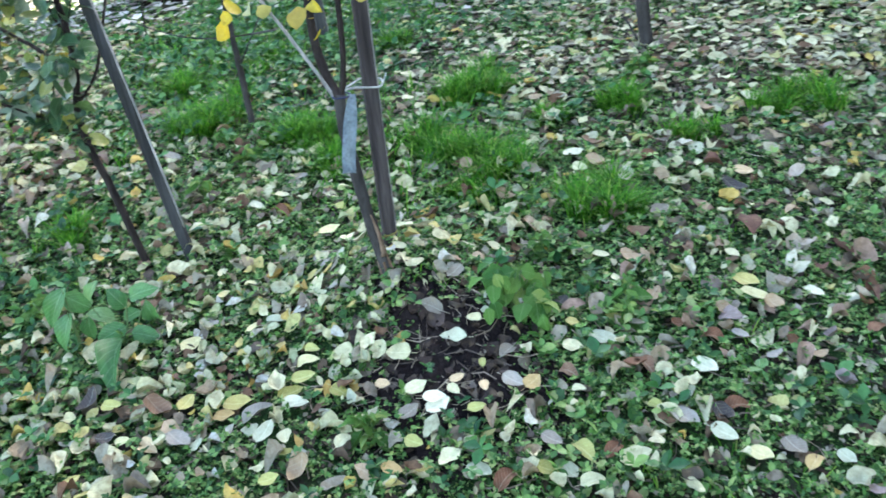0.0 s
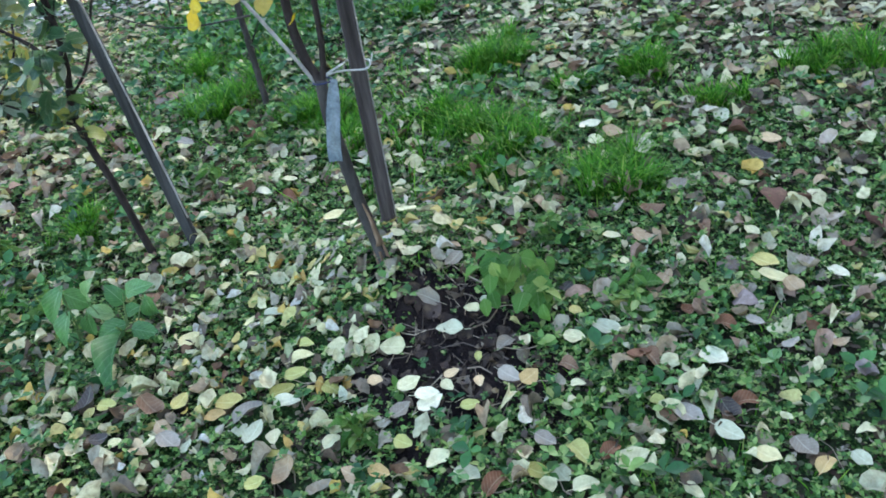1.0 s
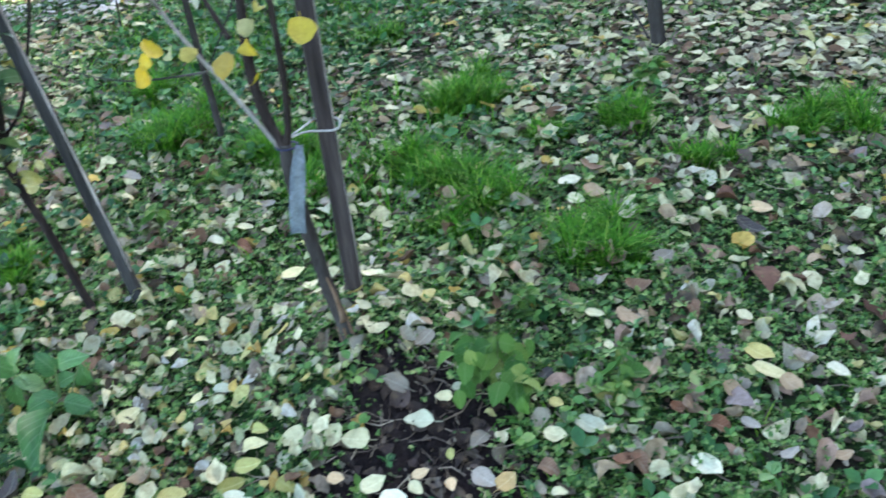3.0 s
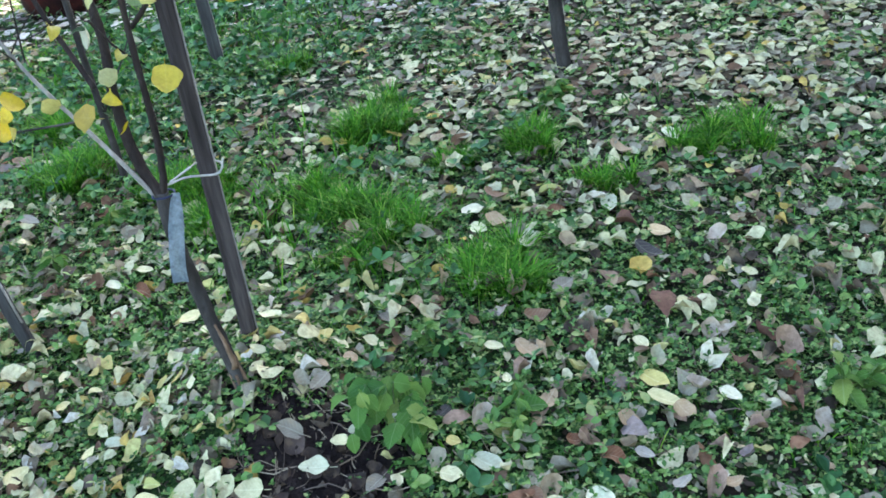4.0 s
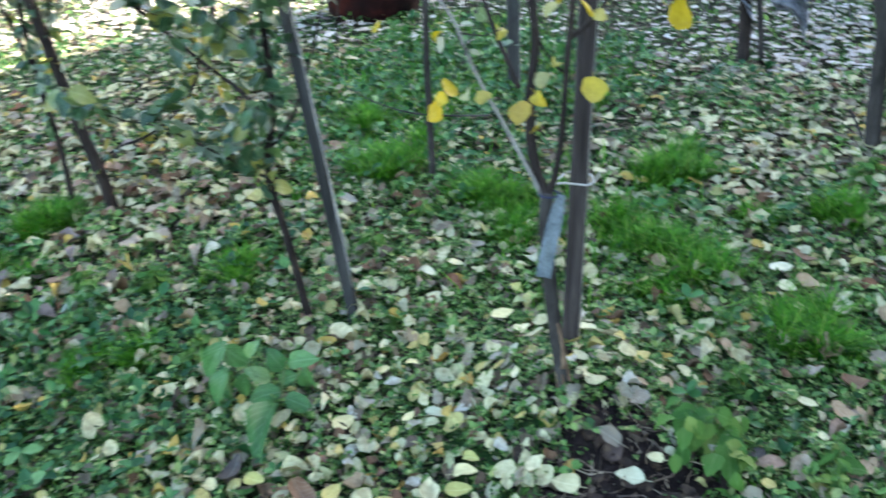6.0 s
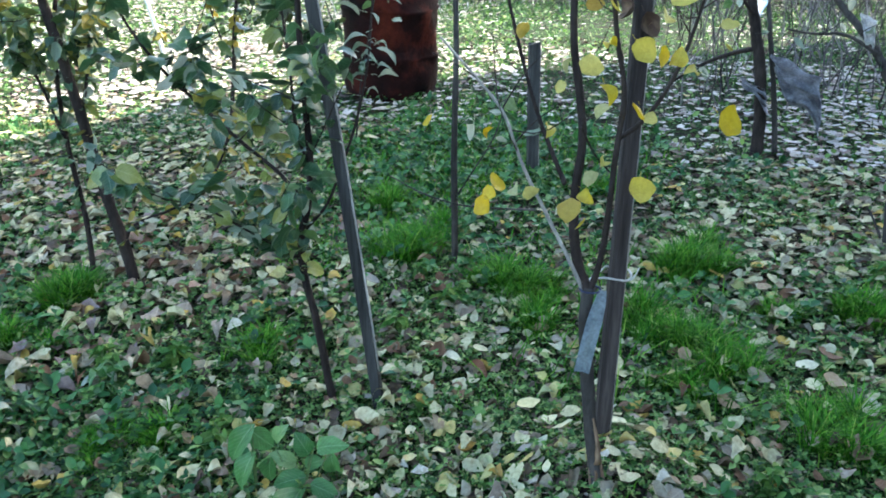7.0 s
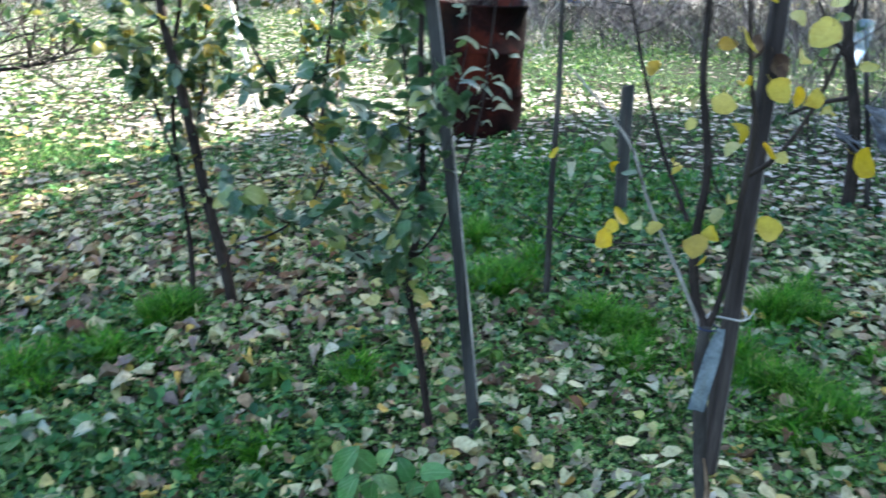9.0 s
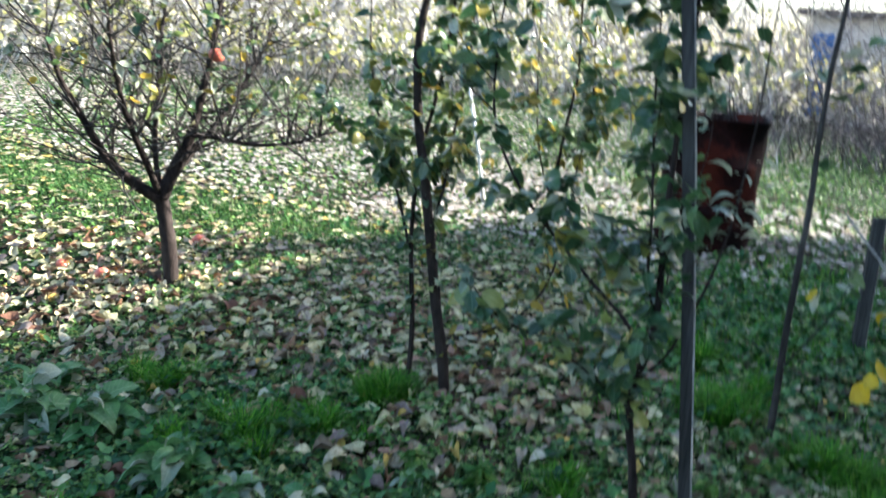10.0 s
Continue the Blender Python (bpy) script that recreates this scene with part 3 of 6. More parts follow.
TR_SIDE = [(0.063, 5.365, 0.774), (-0.072, 5.467, 0.725), (-0.212, 5.568, 0.644), (-0.359, 5.668, 0.528)]
TR_SIDE2 = [(0.042, 5.366, 0.913), (-0.072, 5.268, 1.054), (-0.165, 5.170, 1.240)]
TR_THIN = [(0.216, 5.406, 0.204), (0.174, 5.408, 0.516), (0.119, 5.410, 0.799), (0.069, 5.412, 1.073), (0.026, 5.413, 1.338)]
RT_TRUNK = [(0.657, 4.284, 0.130), (0.635, 4.288, 0.352), (0.627, 4.289, 0.603), (0.589, 4.295, 0.754), (0.520, 4.306, 0.877)]
RT_A = [(0.521, 4.306, 0.873), (0.448, 4.343, 0.975), (0.332, 4.386, 1.093), (0.235, 4.427, 1.213), (0.170, 4.462, 1.398)]
RT_B = [(0.598, 4.294, 0.733), (0.613, 4.258, 0.933), (0.603, 4.226, 1.139), (0.571, 4.197, 1.409)]
RT_C = [(0.494, 4.310, 0.918), (0.360, 4.281, 0.999), (0.259, 4.248, 0.988), (0.154, 4.215, 1.007)]
RT_STUB = [(0.615, 4.291, 0.205), (0.570, 4.298, 0.294), (0.549, 4.301, 0.319)]
POST_4 = [(-0.914, 4.739, 0.085), (-0.933, 4.735, 0.826)]
AT_TRUNK = [(-4.078, 3.365, -0.032), (-4.087, 3.353, 0.205), (-4.103, 3.333, 0.375), (-4.116, 3.315, 0.496)]
AT_RIGHT = [(-4.116, 3.316, 0.481), (-4.090, 3.382, 0.645), (-4.056, 3.460, 0.811), (-4.037, 3.518, 1.078), (-4.025, 3.567, 1.313), (-4.019, 3.608, 1.572)]
AT_LEFT = [(-4.119, 3.311, 0.474), (-4.160, 3.192, 0.550), (-4.218, 3.050, 0.691), (-4.240, 2.955, 0.875), (-4.275, 2.844, 1.077), (-4.276, 2.777, 1.285)]
AT_MID = [(-4.118, 3.313, 0.496), (-4.200, 3.328, 0.737), (-4.249, 3.387, 1.026), (-4.303, 3.440, 1.315), (-4.340, 3.516, 1.579)]
AT_LOW = [(-4.025, 3.436, 0.816), (-3.928, 3.523, 0.817), (-3.812, 3.634, 0.784), (-3.651, 3.805, 0.808), (-3.545, 3.905, 0.864)]
AT_BACK = [(-4.114, 3.318, 0.487), (-4.138, 3.491, 0.677), (-4.112, 3.731, 0.917), (-4.119, 3.929, 1.166), (-4.159, 4.082, 1.356)]
AT_FRONT = [(-4.118, 3.313, 0.487), (-4.059, 3.186, 0.678), (-4.022, 3.029, 0.942), (-3.949, 2.918, 1.188), (-3.859, 2.829, 1.416)]
DRUM = [(-2.215, 6.11, 0.233)]
WHITE_POLE = [(-3.998, 6.246, 0.168), (-4.146, 6.150, 0.908)]
APPLES = [(-4.497, 3.877, 0.053), (-4.446, 3.181, -0.027), (-4.737, 3.123, -0.033)]
FRUIT = [(-3.955, 3.527, 1.237)]
TUFTS = [(0.41, 2.93, 1.0), (0.50, 2.90, 0.7), (0.06, 3.26, 0.9), (-0.10, 3.32, 0.8), (-0.23, 3.42, 0.9), (-0.05, 3.06, 0.7), (-0.10, 3.87, 0.9), (-0.01, 4.04, 0.8), (-1.23, 3.73, 0.9), (-1.46, 4.12, 0.9), (-0.84, 3.54, 0.8), (-0.57, 3.32, 0.8), (-0.67, 3.56, 0.8), (0.51, 3.70, 0.7), (0.23, 3.60, 0.6), (1.18, 3.60, 0.9), (1.08, 3.57, 0.7), (-0.50, 4.63, 0.8), (-1.41, 2.88, 0.7), (0.74, 3.37, 0.6)]
TUFTS_LEFT = [(-2.27, 3.00, 0.9), (-2.26, 2.72, 0.8), (-1.18, 3.71, 0.9), (-1.41, 4.13, 0.8), (-1.47, 2.38, 0.6), (-1.61, 2.31, 0.55), (-1.44, 2.96, 0.6), (0.52, 3.67, 0.8), (0.42, 3.04, 0.7), (-0.59, 3.49, 0.7), (-0.02, 3.92, 0.8), (-2.33, 2.76, 0.9), (-2.46, 2.52, 1.0), (-3.08, 2.57, 0.8), (-2.60, 2.28, 0.8), (-3.15, 2.60, 0.8), (-2.22, 3.01, 0.8), (-2.52, 1.81, 0.9), (-1.16, 3.80, 0.9)]
WEEDS = [(0.23, 2.67, 0.7), (0.42, 2.40, 0.8), (0.50, 2.37, 0.6), (-1.00, 3.12, 0.7), (-0.90, 3.35, 0.8), (-1.06, 3.50, 0.6), (-0.77, 2.72, 0.6), (-0.22, 2.32, 0.6), (0.61, 3.99, 0.8), (0.59, 3.99, 0.8), (1.22, 2.44, 0.9), (0.46, 4.01, 0.7), (-0.18, 1.97, 0.8), (-1.82, 2.66, 0.8), (-1.65, 2.71, 0.8), (-3.22, 2.08, 1.5), (-2.97, 2.17, 1.4), (-2.45, 2.12, 1.3), (-2.15, 2.15, 1.2), (-1.96, 2.26, 1.0), (-1.78, 2.62, 0.9), (-3.4, 2.3, 1.2), (-1.26, 2.44, 0.8)]
# single fallen leaves: x, y, length, turn
PALE_AT = [(-0.134, 2.2, 0.075, 1.61), (0.054, 2.316, 0.048, 1.72), (0.31, 2.249, 0.055, -1.63), (-0.284, 2.203, 0.071, 1.75), (-0.076, 2.098, 0.071, -0.96), (0.019, 2.093, 0.048, -2.37), (-0.279, 2.198, 0.071, -1.41), (-0.38, 1.945, 0.057, -2.82), (-0.235, 1.939, 0.059, -0.49), (0.028, 1.88, 0.072, 2.42), (0.313, 2.246, 0.061, -1.77), (0.449, 1.88, 0.089, -1.2), (0.353, 1.819, 0.067, -1.18), (0.327, 2.095, 0.041, -1.41), (0.346, 3.173, 0.071, -2.15), (0.768, 2.64, 0.053, -2.51), (0.4, 2.652, 0.06, -1.89), (-0.682, 3.072, 0.063, -1.66), (-0.19, 2.734, 0.11, -2.34), (-1.349, 3.508, 0.088, -2.09)]
SILVER_AT = [(0.006, 2.249, 0.081, 1.6), (0.09, 2.346, 0.048, -1.77), (-0.435, 1.958, 0.084, -0.27), (-0.513, 2.361, 0.089, -1.53), (0.394, 2.275, 0.094, -2.07), (0.648, 1.949, 0.077, -2.16), (0.302, 1.845, 0.061, -2.47), (0.891, 1.874, 0.051, -2.39), (0.102, 1.836, 0.072, -2.08), (0.741, 3.244, 0.112, 3.1)]
MAUVE_AT = [(-0.058, 2.325, 0.081, 1.27), (0.146, 2.217, 0.066, 2.57), (-0.084, 2.02, 0.07, -0.83), (0.791, 1.904, 0.073, -2.6), (0.262, 1.934, 0.065, -2.12), (0.475, 3.117, 0.105, -1.44), (0.584, 2.871, 0.085, -0.91)]
PEACH_AT = [(0.095, 2.104, 0.04, -2.91), (-0.164, 2.11, 0.046, -1.74), (0.025, 2.127, 0.047, -1.11), (-0.725, 1.913, 0.082, -1.99), (0.87, 3.097, 0.077, -1.79)]
LIME_AT = [(0.085, 2.177, 0.035, 0.21), (-0.379, 2.141, 0.076, -1.38), (-0.88, 2.056, 0.07, -1.72), (-0.386, 1.814, 0.057, -1.09), (-0.061, 1.932, 0.059, -2.0), (-0.376, 2.234, 0.051, -1.69), (0.507, 2.043, 0.053, -2.03), (0.337, 1.901, 0.087, -2.47), (0.08, 2.039, 0.054, -1.38), (0.568, 3.354, 0.094, -1.48)]
LILAC_AT = [(0.166, 2.12, 0.075, -2.16), (-0.469, 2.022, 0.107, -0.69), (-0.647, 1.93, 0.106, -2.19), (0.569, 2.0, 0.086, -2.32), (0.737, 2.296, 0.054, -2.09), (-1.207, 3.391, 0.115, -2.05)]
AMBER_AT = [(0.213, 2.116, 0.064, -0.71), (-0.556, 2.014, 0.064, -1.57), (-0.103, 1.853, 0.064, -1.89), (0.823, 1.86, 0.063, -0.55)]
BROWN_AT = [(0.302, 2.16, 0.066, -2.08), (-0.736, 2.037, 0.103, -2.05), (0.491, 2.183, 0.085, -2.51), (0.65, 1.984, 0.04, -2.5), (1.169, 3.354, 0.102, -1.23), (0.514, 2.743, 0.084, -1.5), (0.928, 2.898, 0.051, -1.63), (0.643, 2.67, 0.084, -2.72), (0.395, 3.343, 0.103, -2.15)]
YELLOW_AT = [(0.313, 2.336, 0.041, -1.93), (-0.532, 2.056, 0.089, -1.59), (-0.678, 2.069, 0.065, -0.36), (-0.88, 1.812, 0.054, -0.62), (0.786, 2.507, 0.088, -2.27), (1.122, 3.378, 0.037, -2.17)]
WHITE_AT = [(-0.027, 2.066, 0.069, -1.47), (-0.382, 2.053, 0.08, -1.25), (-0.014, 2.041, 0.079, -0.9), (0.636, 2.18, 0.084, -2.33), (0.949, 2.448, 0.07, -2.48), (0.328, 3.267, 0.1, -1.04), (0.974, 3.621, 0.1, -2.76), (-0.754, 2.994, 0.079, -1.66)]
CREAM_AT = [(-0.747, 2.3, 0.075, -0.67), (-0.582, 2.355, 0.052, -0.53), (-0.981, 2.015, 0.063, -1.81), (-0.8, 1.936, 0.044, -1.3), (-0.379, 2.193, 0.073, -1.27), (-0.72, 2.521, 0.047, -1.2), (-0.649, 2.563, 0.047, -1.36), (0.717, 1.885, 0.066, -2.17), (0.801, 2.446, 0.102, -2.04), (-0.108, 3.422, 0.071, -2.26), (0.894, 2.784, 0.045, -2.04), (-0.458, 2.832, 0.085, -1.07)]
OLIVE_AT = [(-0.402, 2.089, 0.078, -1.13), (0.253, 1.851, 0.07, -1.87)]
DARK_AT = [(-0.949, 2.066, 0.108, 0.02), (-0.846, 1.946, 0.058, -1.3), (0.654, 2.002, 0.066, -2.45), (0.831, 3.004, 0.106, -2.24)]
TAN_AT = [(-0.317, 1.832, 0.095, 2.96), (0.907, 2.204, 0.056, -1.35), (0.843, 2.407, 0.064, -2.44), (0.713, 2.384, 0.065, -2.49), (0.406, 3.177, 0.097, -2.47), (0.804, 3.541, 0.115, -2.42), (0.492, 2.625, 0.105, -2.26), (0.981, 2.865, 0.06, -1.33), (0.179, 2.836, 0.092, -2.25), (0.105, 3.0, 0.095, -2.29)]
RUST_AT = [(0.588, 2.338, 0.047, -1.6), (0.691, 2.038, 0.077, -1.42), (0.404, 1.91, 0.063, -0.69), (0.673, 2.29, 0.075, -2.03), (0.164, 1.823, 0.087, -0.55), (0.584, 3.238, 0.082, -1.11), (-0.663, 2.975, 0.104, -1.97)]
DOCK_AT = [(-1.069, 2.272, 0.091, -1.099, 2.243, -0.02, 0.061), (-1.081, 2.298, 0.156, -1.147, 2.281, 0.034, 0.06), (-1.1, 2.323, 0.119, -1.049, 2.357, 0.054, 0.061), (-1.015, 2.301, 0.103, -0.98, 2.3, 0.176, 0.05), (-0.941, 2.351, 0.059, -0.983, 2.35, 0.12, 0.054), (-0.907, 2.315, 0.113, -0.813, 2.32, 0.14, 0.052), (-0.968, 2.329, 0.037, -1.04, 2.309, 0.07, 0.044), (-0.963, 2.36, 0.015, -0.92, 2.391, 0.027, 0.044), (-0.937, 2.322, 0.014, -1.027, 2.288, -0.016, 0.057), (-0.94, 2.283, 0.028, -0.894, 2.09, -0.045, 0.073), (-0.924, 2.31, 0.002, -0.835, 2.314, -0.025, 0.053), (-1.04, 2.309, 0.054, -1.042, 2.309, -0.024, 0.051), (-0.895, 2.378, 0.057, -0.888, 2.4, -0.024, 0.044)]
NETTLE_AT = [(0.125, 2.365, 0.134, 0.09, 2.336, 0.035, 0.065), (0.139, 2.399, 0.092, 0.14, 2.335, 0.004, 0.058), (0.184, 2.441, 0.041, 0.178, 2.305, -0.007, 0.066), (0.213, 2.404, 0.055, 0.233, 2.269, -0.021, 0.08), (0.199, 2.43, 0.061, 0.252, 2.368, -0.004, 0.056), (0.17, 2.377, 0.124, 0.113, 2.342, 0.114, 0.05), (0.182, 2.411, 0.103, 0.233, 2.424, 0.077, 0.05), (0.175, 2.439, 0.072, 0.146, 2.416, 0.023, 0.047), (0.139, 2.384, 0.122, 0.062, 2.353, 0.111, 0.05), (0.201, 2.431, 0.075, 0.26, 2.438, 0.002, 0.051), (0.167, 2.377, 0.103, 0.138, 2.349, 0.045, 0.051), (0.219, 2.42, 0.059, 0.206, 2.331, -0.005, 0.058)]
S1_LEAVES = [(-0.277, 2.365, 0.839, 0.065), (-0.252, 2.445, 0.887, 0.048), (-0.257, 2.444, 0.848, 0.046), (-0.326, 2.437, 1.082, 0.032), (-0.234, 2.447, 1.255, 0.074), (-0.227, 2.447, 1.071, 0.055), (-0.236, 2.446, 1.040, 0.050), (-0.159, 2.455, 1.043, 0.055), (-0.137, 2.457, 1.026, 0.033), (-0.162, 2.454, 1.162, 0.062), (-0.119, 2.459, 1.154, 0.049), (-0.096, 2.461, 1.150, 0.054), (0.015, 2.473, 1.027, 0.075), (-0.146, 2.456, 0.868, 0.069), (-0.377, 2.431, 0.846, 0.046), (-0.469, 2.421, 0.840, 0.039), (-0.093, 2.462, 1.280, 0.074), (-0.265, 2.443, 1.126, 0.062), (-0.482, 2.420, 0.809, 0.057), (-0.457, 2.423, 0.861, 0.057)]
SC_TRUNK = [(-3.004, 5.396, 0.17), (-2.976, 5.413, 0.456), (-2.95, 5.429, 0.73), (-2.927, 5.443, 0.996), (-2.895, 5.463, 1.285)]
SC_SIDE = [(-2.971, 5.416, 0.49), (-3.046, 5.37, 0.699), (-3.086, 5.345, 0.934), (-3.108, 5.331, 1.192)]
SC_SIDE2 = [(-2.957, 5.425, 0.662), (-2.852, 5.49, 0.828), (-2.796, 5.525, 1.059)]
SD_TRUNK = [(-1.902, 4.821, 0.18), (-1.885, 4.828, 0.405), (-1.863, 4.838, 0.613), (-1.823, 4.856, 0.815), (-1.792, 4.869, 1.012), (-1.8, 4.866, 1.257)]




def green(x, y):
    """Share of the litter that is missing where grass and weeds take over."""
    g = 0.85 * np.exp(-(((x + 1.1) / 1.3) ** 2 + ((y - 5.9) / 2.4) ** 2))
    g = np.maximum(g, 0.93 * np.exp(-(((x + 1.15) / 0.75) ** 4 + ((y - 4.75) / 1.0) ** 4)))
    g = np.maximum(g, 0.8 * np.exp(-(((x + 4.4) / 1.1) ** 2 + ((y - 4.6 - 0.25 * (x + 4.4)) / 0.45) ** 2)))
    g = np.maximum(g, 0.6 * np.exp(-(((x + 0.75) / 0.45) ** 2 + ((y - 3.45) / 0.5) ** 2)))
    g = np.maximum(g, 0.62 * np.exp(-(((x - 0.75) / 0.6) ** 2 + ((y - 2.4) / 0.6) ** 2)))
    g = np.maximum(g, 0.8 * np.exp(-(((x + 2.3) / 1.1) ** 2 + ((y - 2.2) / 0.6) ** 2)))
    return np.maximum(g, 0.72 * np.exp(-(((x + 1.6) / 0.55) ** 2 + ((y - 2.85) / 0.4) ** 2)))


def tufty(x, y):
    """1 in the grass tufts, 0 away from them."""
    m = np.zeros(np.shape(x))
    for cx, cy, k in TUFTS + TUFTS_LEFT:
        m = np.maximum(m, np.exp(-(((x - cx) ** 2 + (y - cy) ** 2) / (0.11 * k) ** 2) ** 2))
    return m


# ---- saplings and stakes ----


def limb(tree, name, mat, pts, r0, r1, sides=8, label="", rng=random):
    bm = bmesh.new()
    tube(bm, refine(pts), r0, r1, sides, rng=rng)
    return part(name, bm, mat, tree, label)


def side_twigs(tree, pts, count, length, rng, mat, r=0.0022, up=0.5):
    """Thin shoots off a limb; returns the places where leaves can sit."""
    line = refine(pts, 1)
    ends = []
    for _ in range(count):
        k = rng.uniform(0.25, 1) * (len(line) - 1.001)
        p = line[int(k)].lerp(line[int(k) + 1], k % 1)
        d = Vector((rng.uniform(-1, 1), rng.uniform(-1, 1), rng.uniform(-0.1, 1) * 2 * up)).normalized()
        n = length * rng.uniform(0.5, 1.2)
        mid = p + d * n * 0.5 + Vector((0, 0, rng.uniform(-0.02, 0.03)))
        end = p + d * n + Vector((0, 0, rng.uniform(0, 0.05)))
        bm = bmesh.new()
        tube(bm, refine([p, mid, end], 1), r, r * 0.45, 5, rng=rng)
        twig = part("twig", bm, mat, tree)
        ends += [(p.lerp(mid, 0.6), twig), (mid, twig), (mid.lerp(end, 0.5), twig), (end, twig)]
    return ends


def put_leaf(tree, me, at, rng, size, droop=0.6, facing=None):
    ob = new("leaf", me)
    if facing is None:
        rot = Euler((rng.uniform(-1.5, 0.3) * droop, rng.uniform(-0.9, 0.9), rng.uniform(0, 6.283))).to_matrix().to_4x4()
    else:
        rot = facing
    ob.parent = tree
    ob.matrix_parent_inverse = Matrix.Translation(tree.location).inverted() if tree.parent is None else Matrix.Identity(4)
    ob.matrix_basis = Matrix.Translation(at) @ rot @ Matrix.Diagonal((size, size, size, 1))
    return ob


PEAR = [leaf_mesh("pear_leaf", PEAR_LEAF, 1, 0.58, 0.16, 0.2, 0.3), leaf_mesh("pear_leaf", PEAR_LEAF, 1, 0.66, 0.08, -0.3, 0.2), leaf_mesh("pear_leaf", PEAR_LEAF_PALE, 1, 0.52, 0.22, 0.35, 0.3)]
PEAR_OLD = [leaf_mesh("pear_leaf", PEAR_LEAF_OLD, 1, 0.58, 0.16, 0.2, 0.3), leaf_mesh("pear_leaf", PEAR_LEAF, 1, 0.66, 0.08, -0.3, 0.2)]
# Arched shoot leaves: mostly the pale colour, which carries their sunlit look.
PEAR_ARCHED = [leaf_mesh("pear_leaf", PEAR_LEAF_PALE, 1, 0.26, 0.14, -0.8, 0.5), leaf_mesh("pear_leaf", PEAR_LEAF_PALE, 1, 0.38, 0.1, -0.35, 0.5), leaf_mesh("pear_leaf", PEAR_LEAF, 1, 0.4, 0.2, -0.5, 0.5)]
APRICOT = [leaf_mesh("apricot_leaf", APRICOT_LEAF, 1, 0.92, 0.10, 0.25, 0.15), leaf_mesh("apricot_leaf", APRICOT_LEAF_PALE, 1, 0.88, 0.12, -0.3, 0.15), leaf_mesh("apricot_leaf", APRICOT_LEAF, 1, 0.74, 0.28, -0.5, 0.25)]


def apricot_sapling():
    rng = random.Random(11)
    t = thing("apricot_sapling", S1_TRUNK[0], "young apricot sapling with few yellow leaves tied to a stake", "tree")
    limb(t, "trunk", BARK_GREY, S1_TRUNK, 0.0185, 0.0145, 10, rng=rng)
    limb(t, "branch", BARK_DARK, S1_LEFT, 0.0135, 0.006, 8, rng=rng)
    limb(t, "branch", BARK_DARK, S1_RIGHT, 0.0085, 0.004, 8, rng=rng)
    limb(t, "branch", BARK_DARK, S1_SIDE, 0.006, 0.0025, 6, rng=rng)
    # The highlight on this grey branch is put into its pale bark colour.
    limb(t, "branch", BARK_PALE_LIT, S1_GREY, 0.0055, 0.0025, 6, "grey peeling branch paled for its highlight", rng=rng)
    limb(t, "branch", BARK_DARK, S1_INNER, 0.0065, 0.003, 6, rng=rng)
    limb(t, "twig", BARK_GREY, S1_TWIG, 0.0028, 0.0014, 5, rng=rng)
    limb(t, "twig", BARK_DARK, S1_TWIGB, 0.003, 0.002, 5, rng=rng)
    for pts, n in ((S1_LEFT, 10), (S1_RIGHT, 8), (S1_SIDE, 6), (S1_INNER, 8), (S1_GREY, 6)):
        side_twigs(t, pts[2:], n, 0.14, rng, BARK_DARK, 0.0018, 0.7)
    # torn bark at the foot
    bm = bmesh.new()
    foot = [Vector(p) + Vector((0.012, -0.014, 0)) for p in S1_TRUNK[1:3]]
    tube(bm, refine([foot[0], foot[0].lerp(foot[1], 0.5) + Vector((0.006, -0.004, 0)), foot[1]], 1), 0.009, 0.003, 6, 0.35, rng)
    part("torn_bark", bm, BARK_RAW, t, "torn brown strip of bark")
    for dx, dy, lo, hi, r in ((-0.014, -0.010, 0.1, 1.3, 0.007), (0.017, -0.006, 0.5, 1.6, 0.006), (0.004, -0.018, 0.0, 0.7, 0.008)):
        bm = bmesh.new()
        line = refine(S1_TRUNK[:4], 1)
        ends = [Vector(line[min(len(line) - 1, round(k))]) + Vector((dx, dy, 0)) for k in (lo, lo + 1, hi + 1)]
        tube(bm, refine(ends, 1), r, r * 0.4, 6, 0.4, rng)
        part("torn_bark", bm, BARK_RAW, t, "torn brown strip of bark")
    for i, (x, y, z, s) in enumerate(S1_LEAVES):
        s = 0.92 * s
        face = Euler((radians(rng.uniform(30, 140)), rng.uniform(-0.9, 0.9), rng.uniform(-1.1, 1.1))).to_matrix().to_4x4() @ Euler((0, 0, rng.uniform(2.2, 4.1))).to_matrix().to_4x4()
        put_leaf(t, APRICOT[1 if i in (1, 3, 6, 8, 14, 17) else (2 if i % 3 == 2 else 0)], Vector((x, y - 0.06, z)) + face.to_3x3() @ Vector((0, -0.5 * s, 0)), rng, s, facing=face)
    for k in range(3):
        dead = leaf_mesh("dead_leaf", DEAD_LEAF, 1, 0.7, 0.35, 0.9 - 0.5 * k, 0.3)
        put_leaf(t, dead, (-0.205 + 0.012 * k, 2.60, 1.25 - 0.03 * k), rng, 0.062, facing=Euler((-1.2 - 0.4 * k, 0.5 * k, 2.2 + 1.3 * k)).to_matrix().to_4x4())["label"] = "curled dead brown leaf"
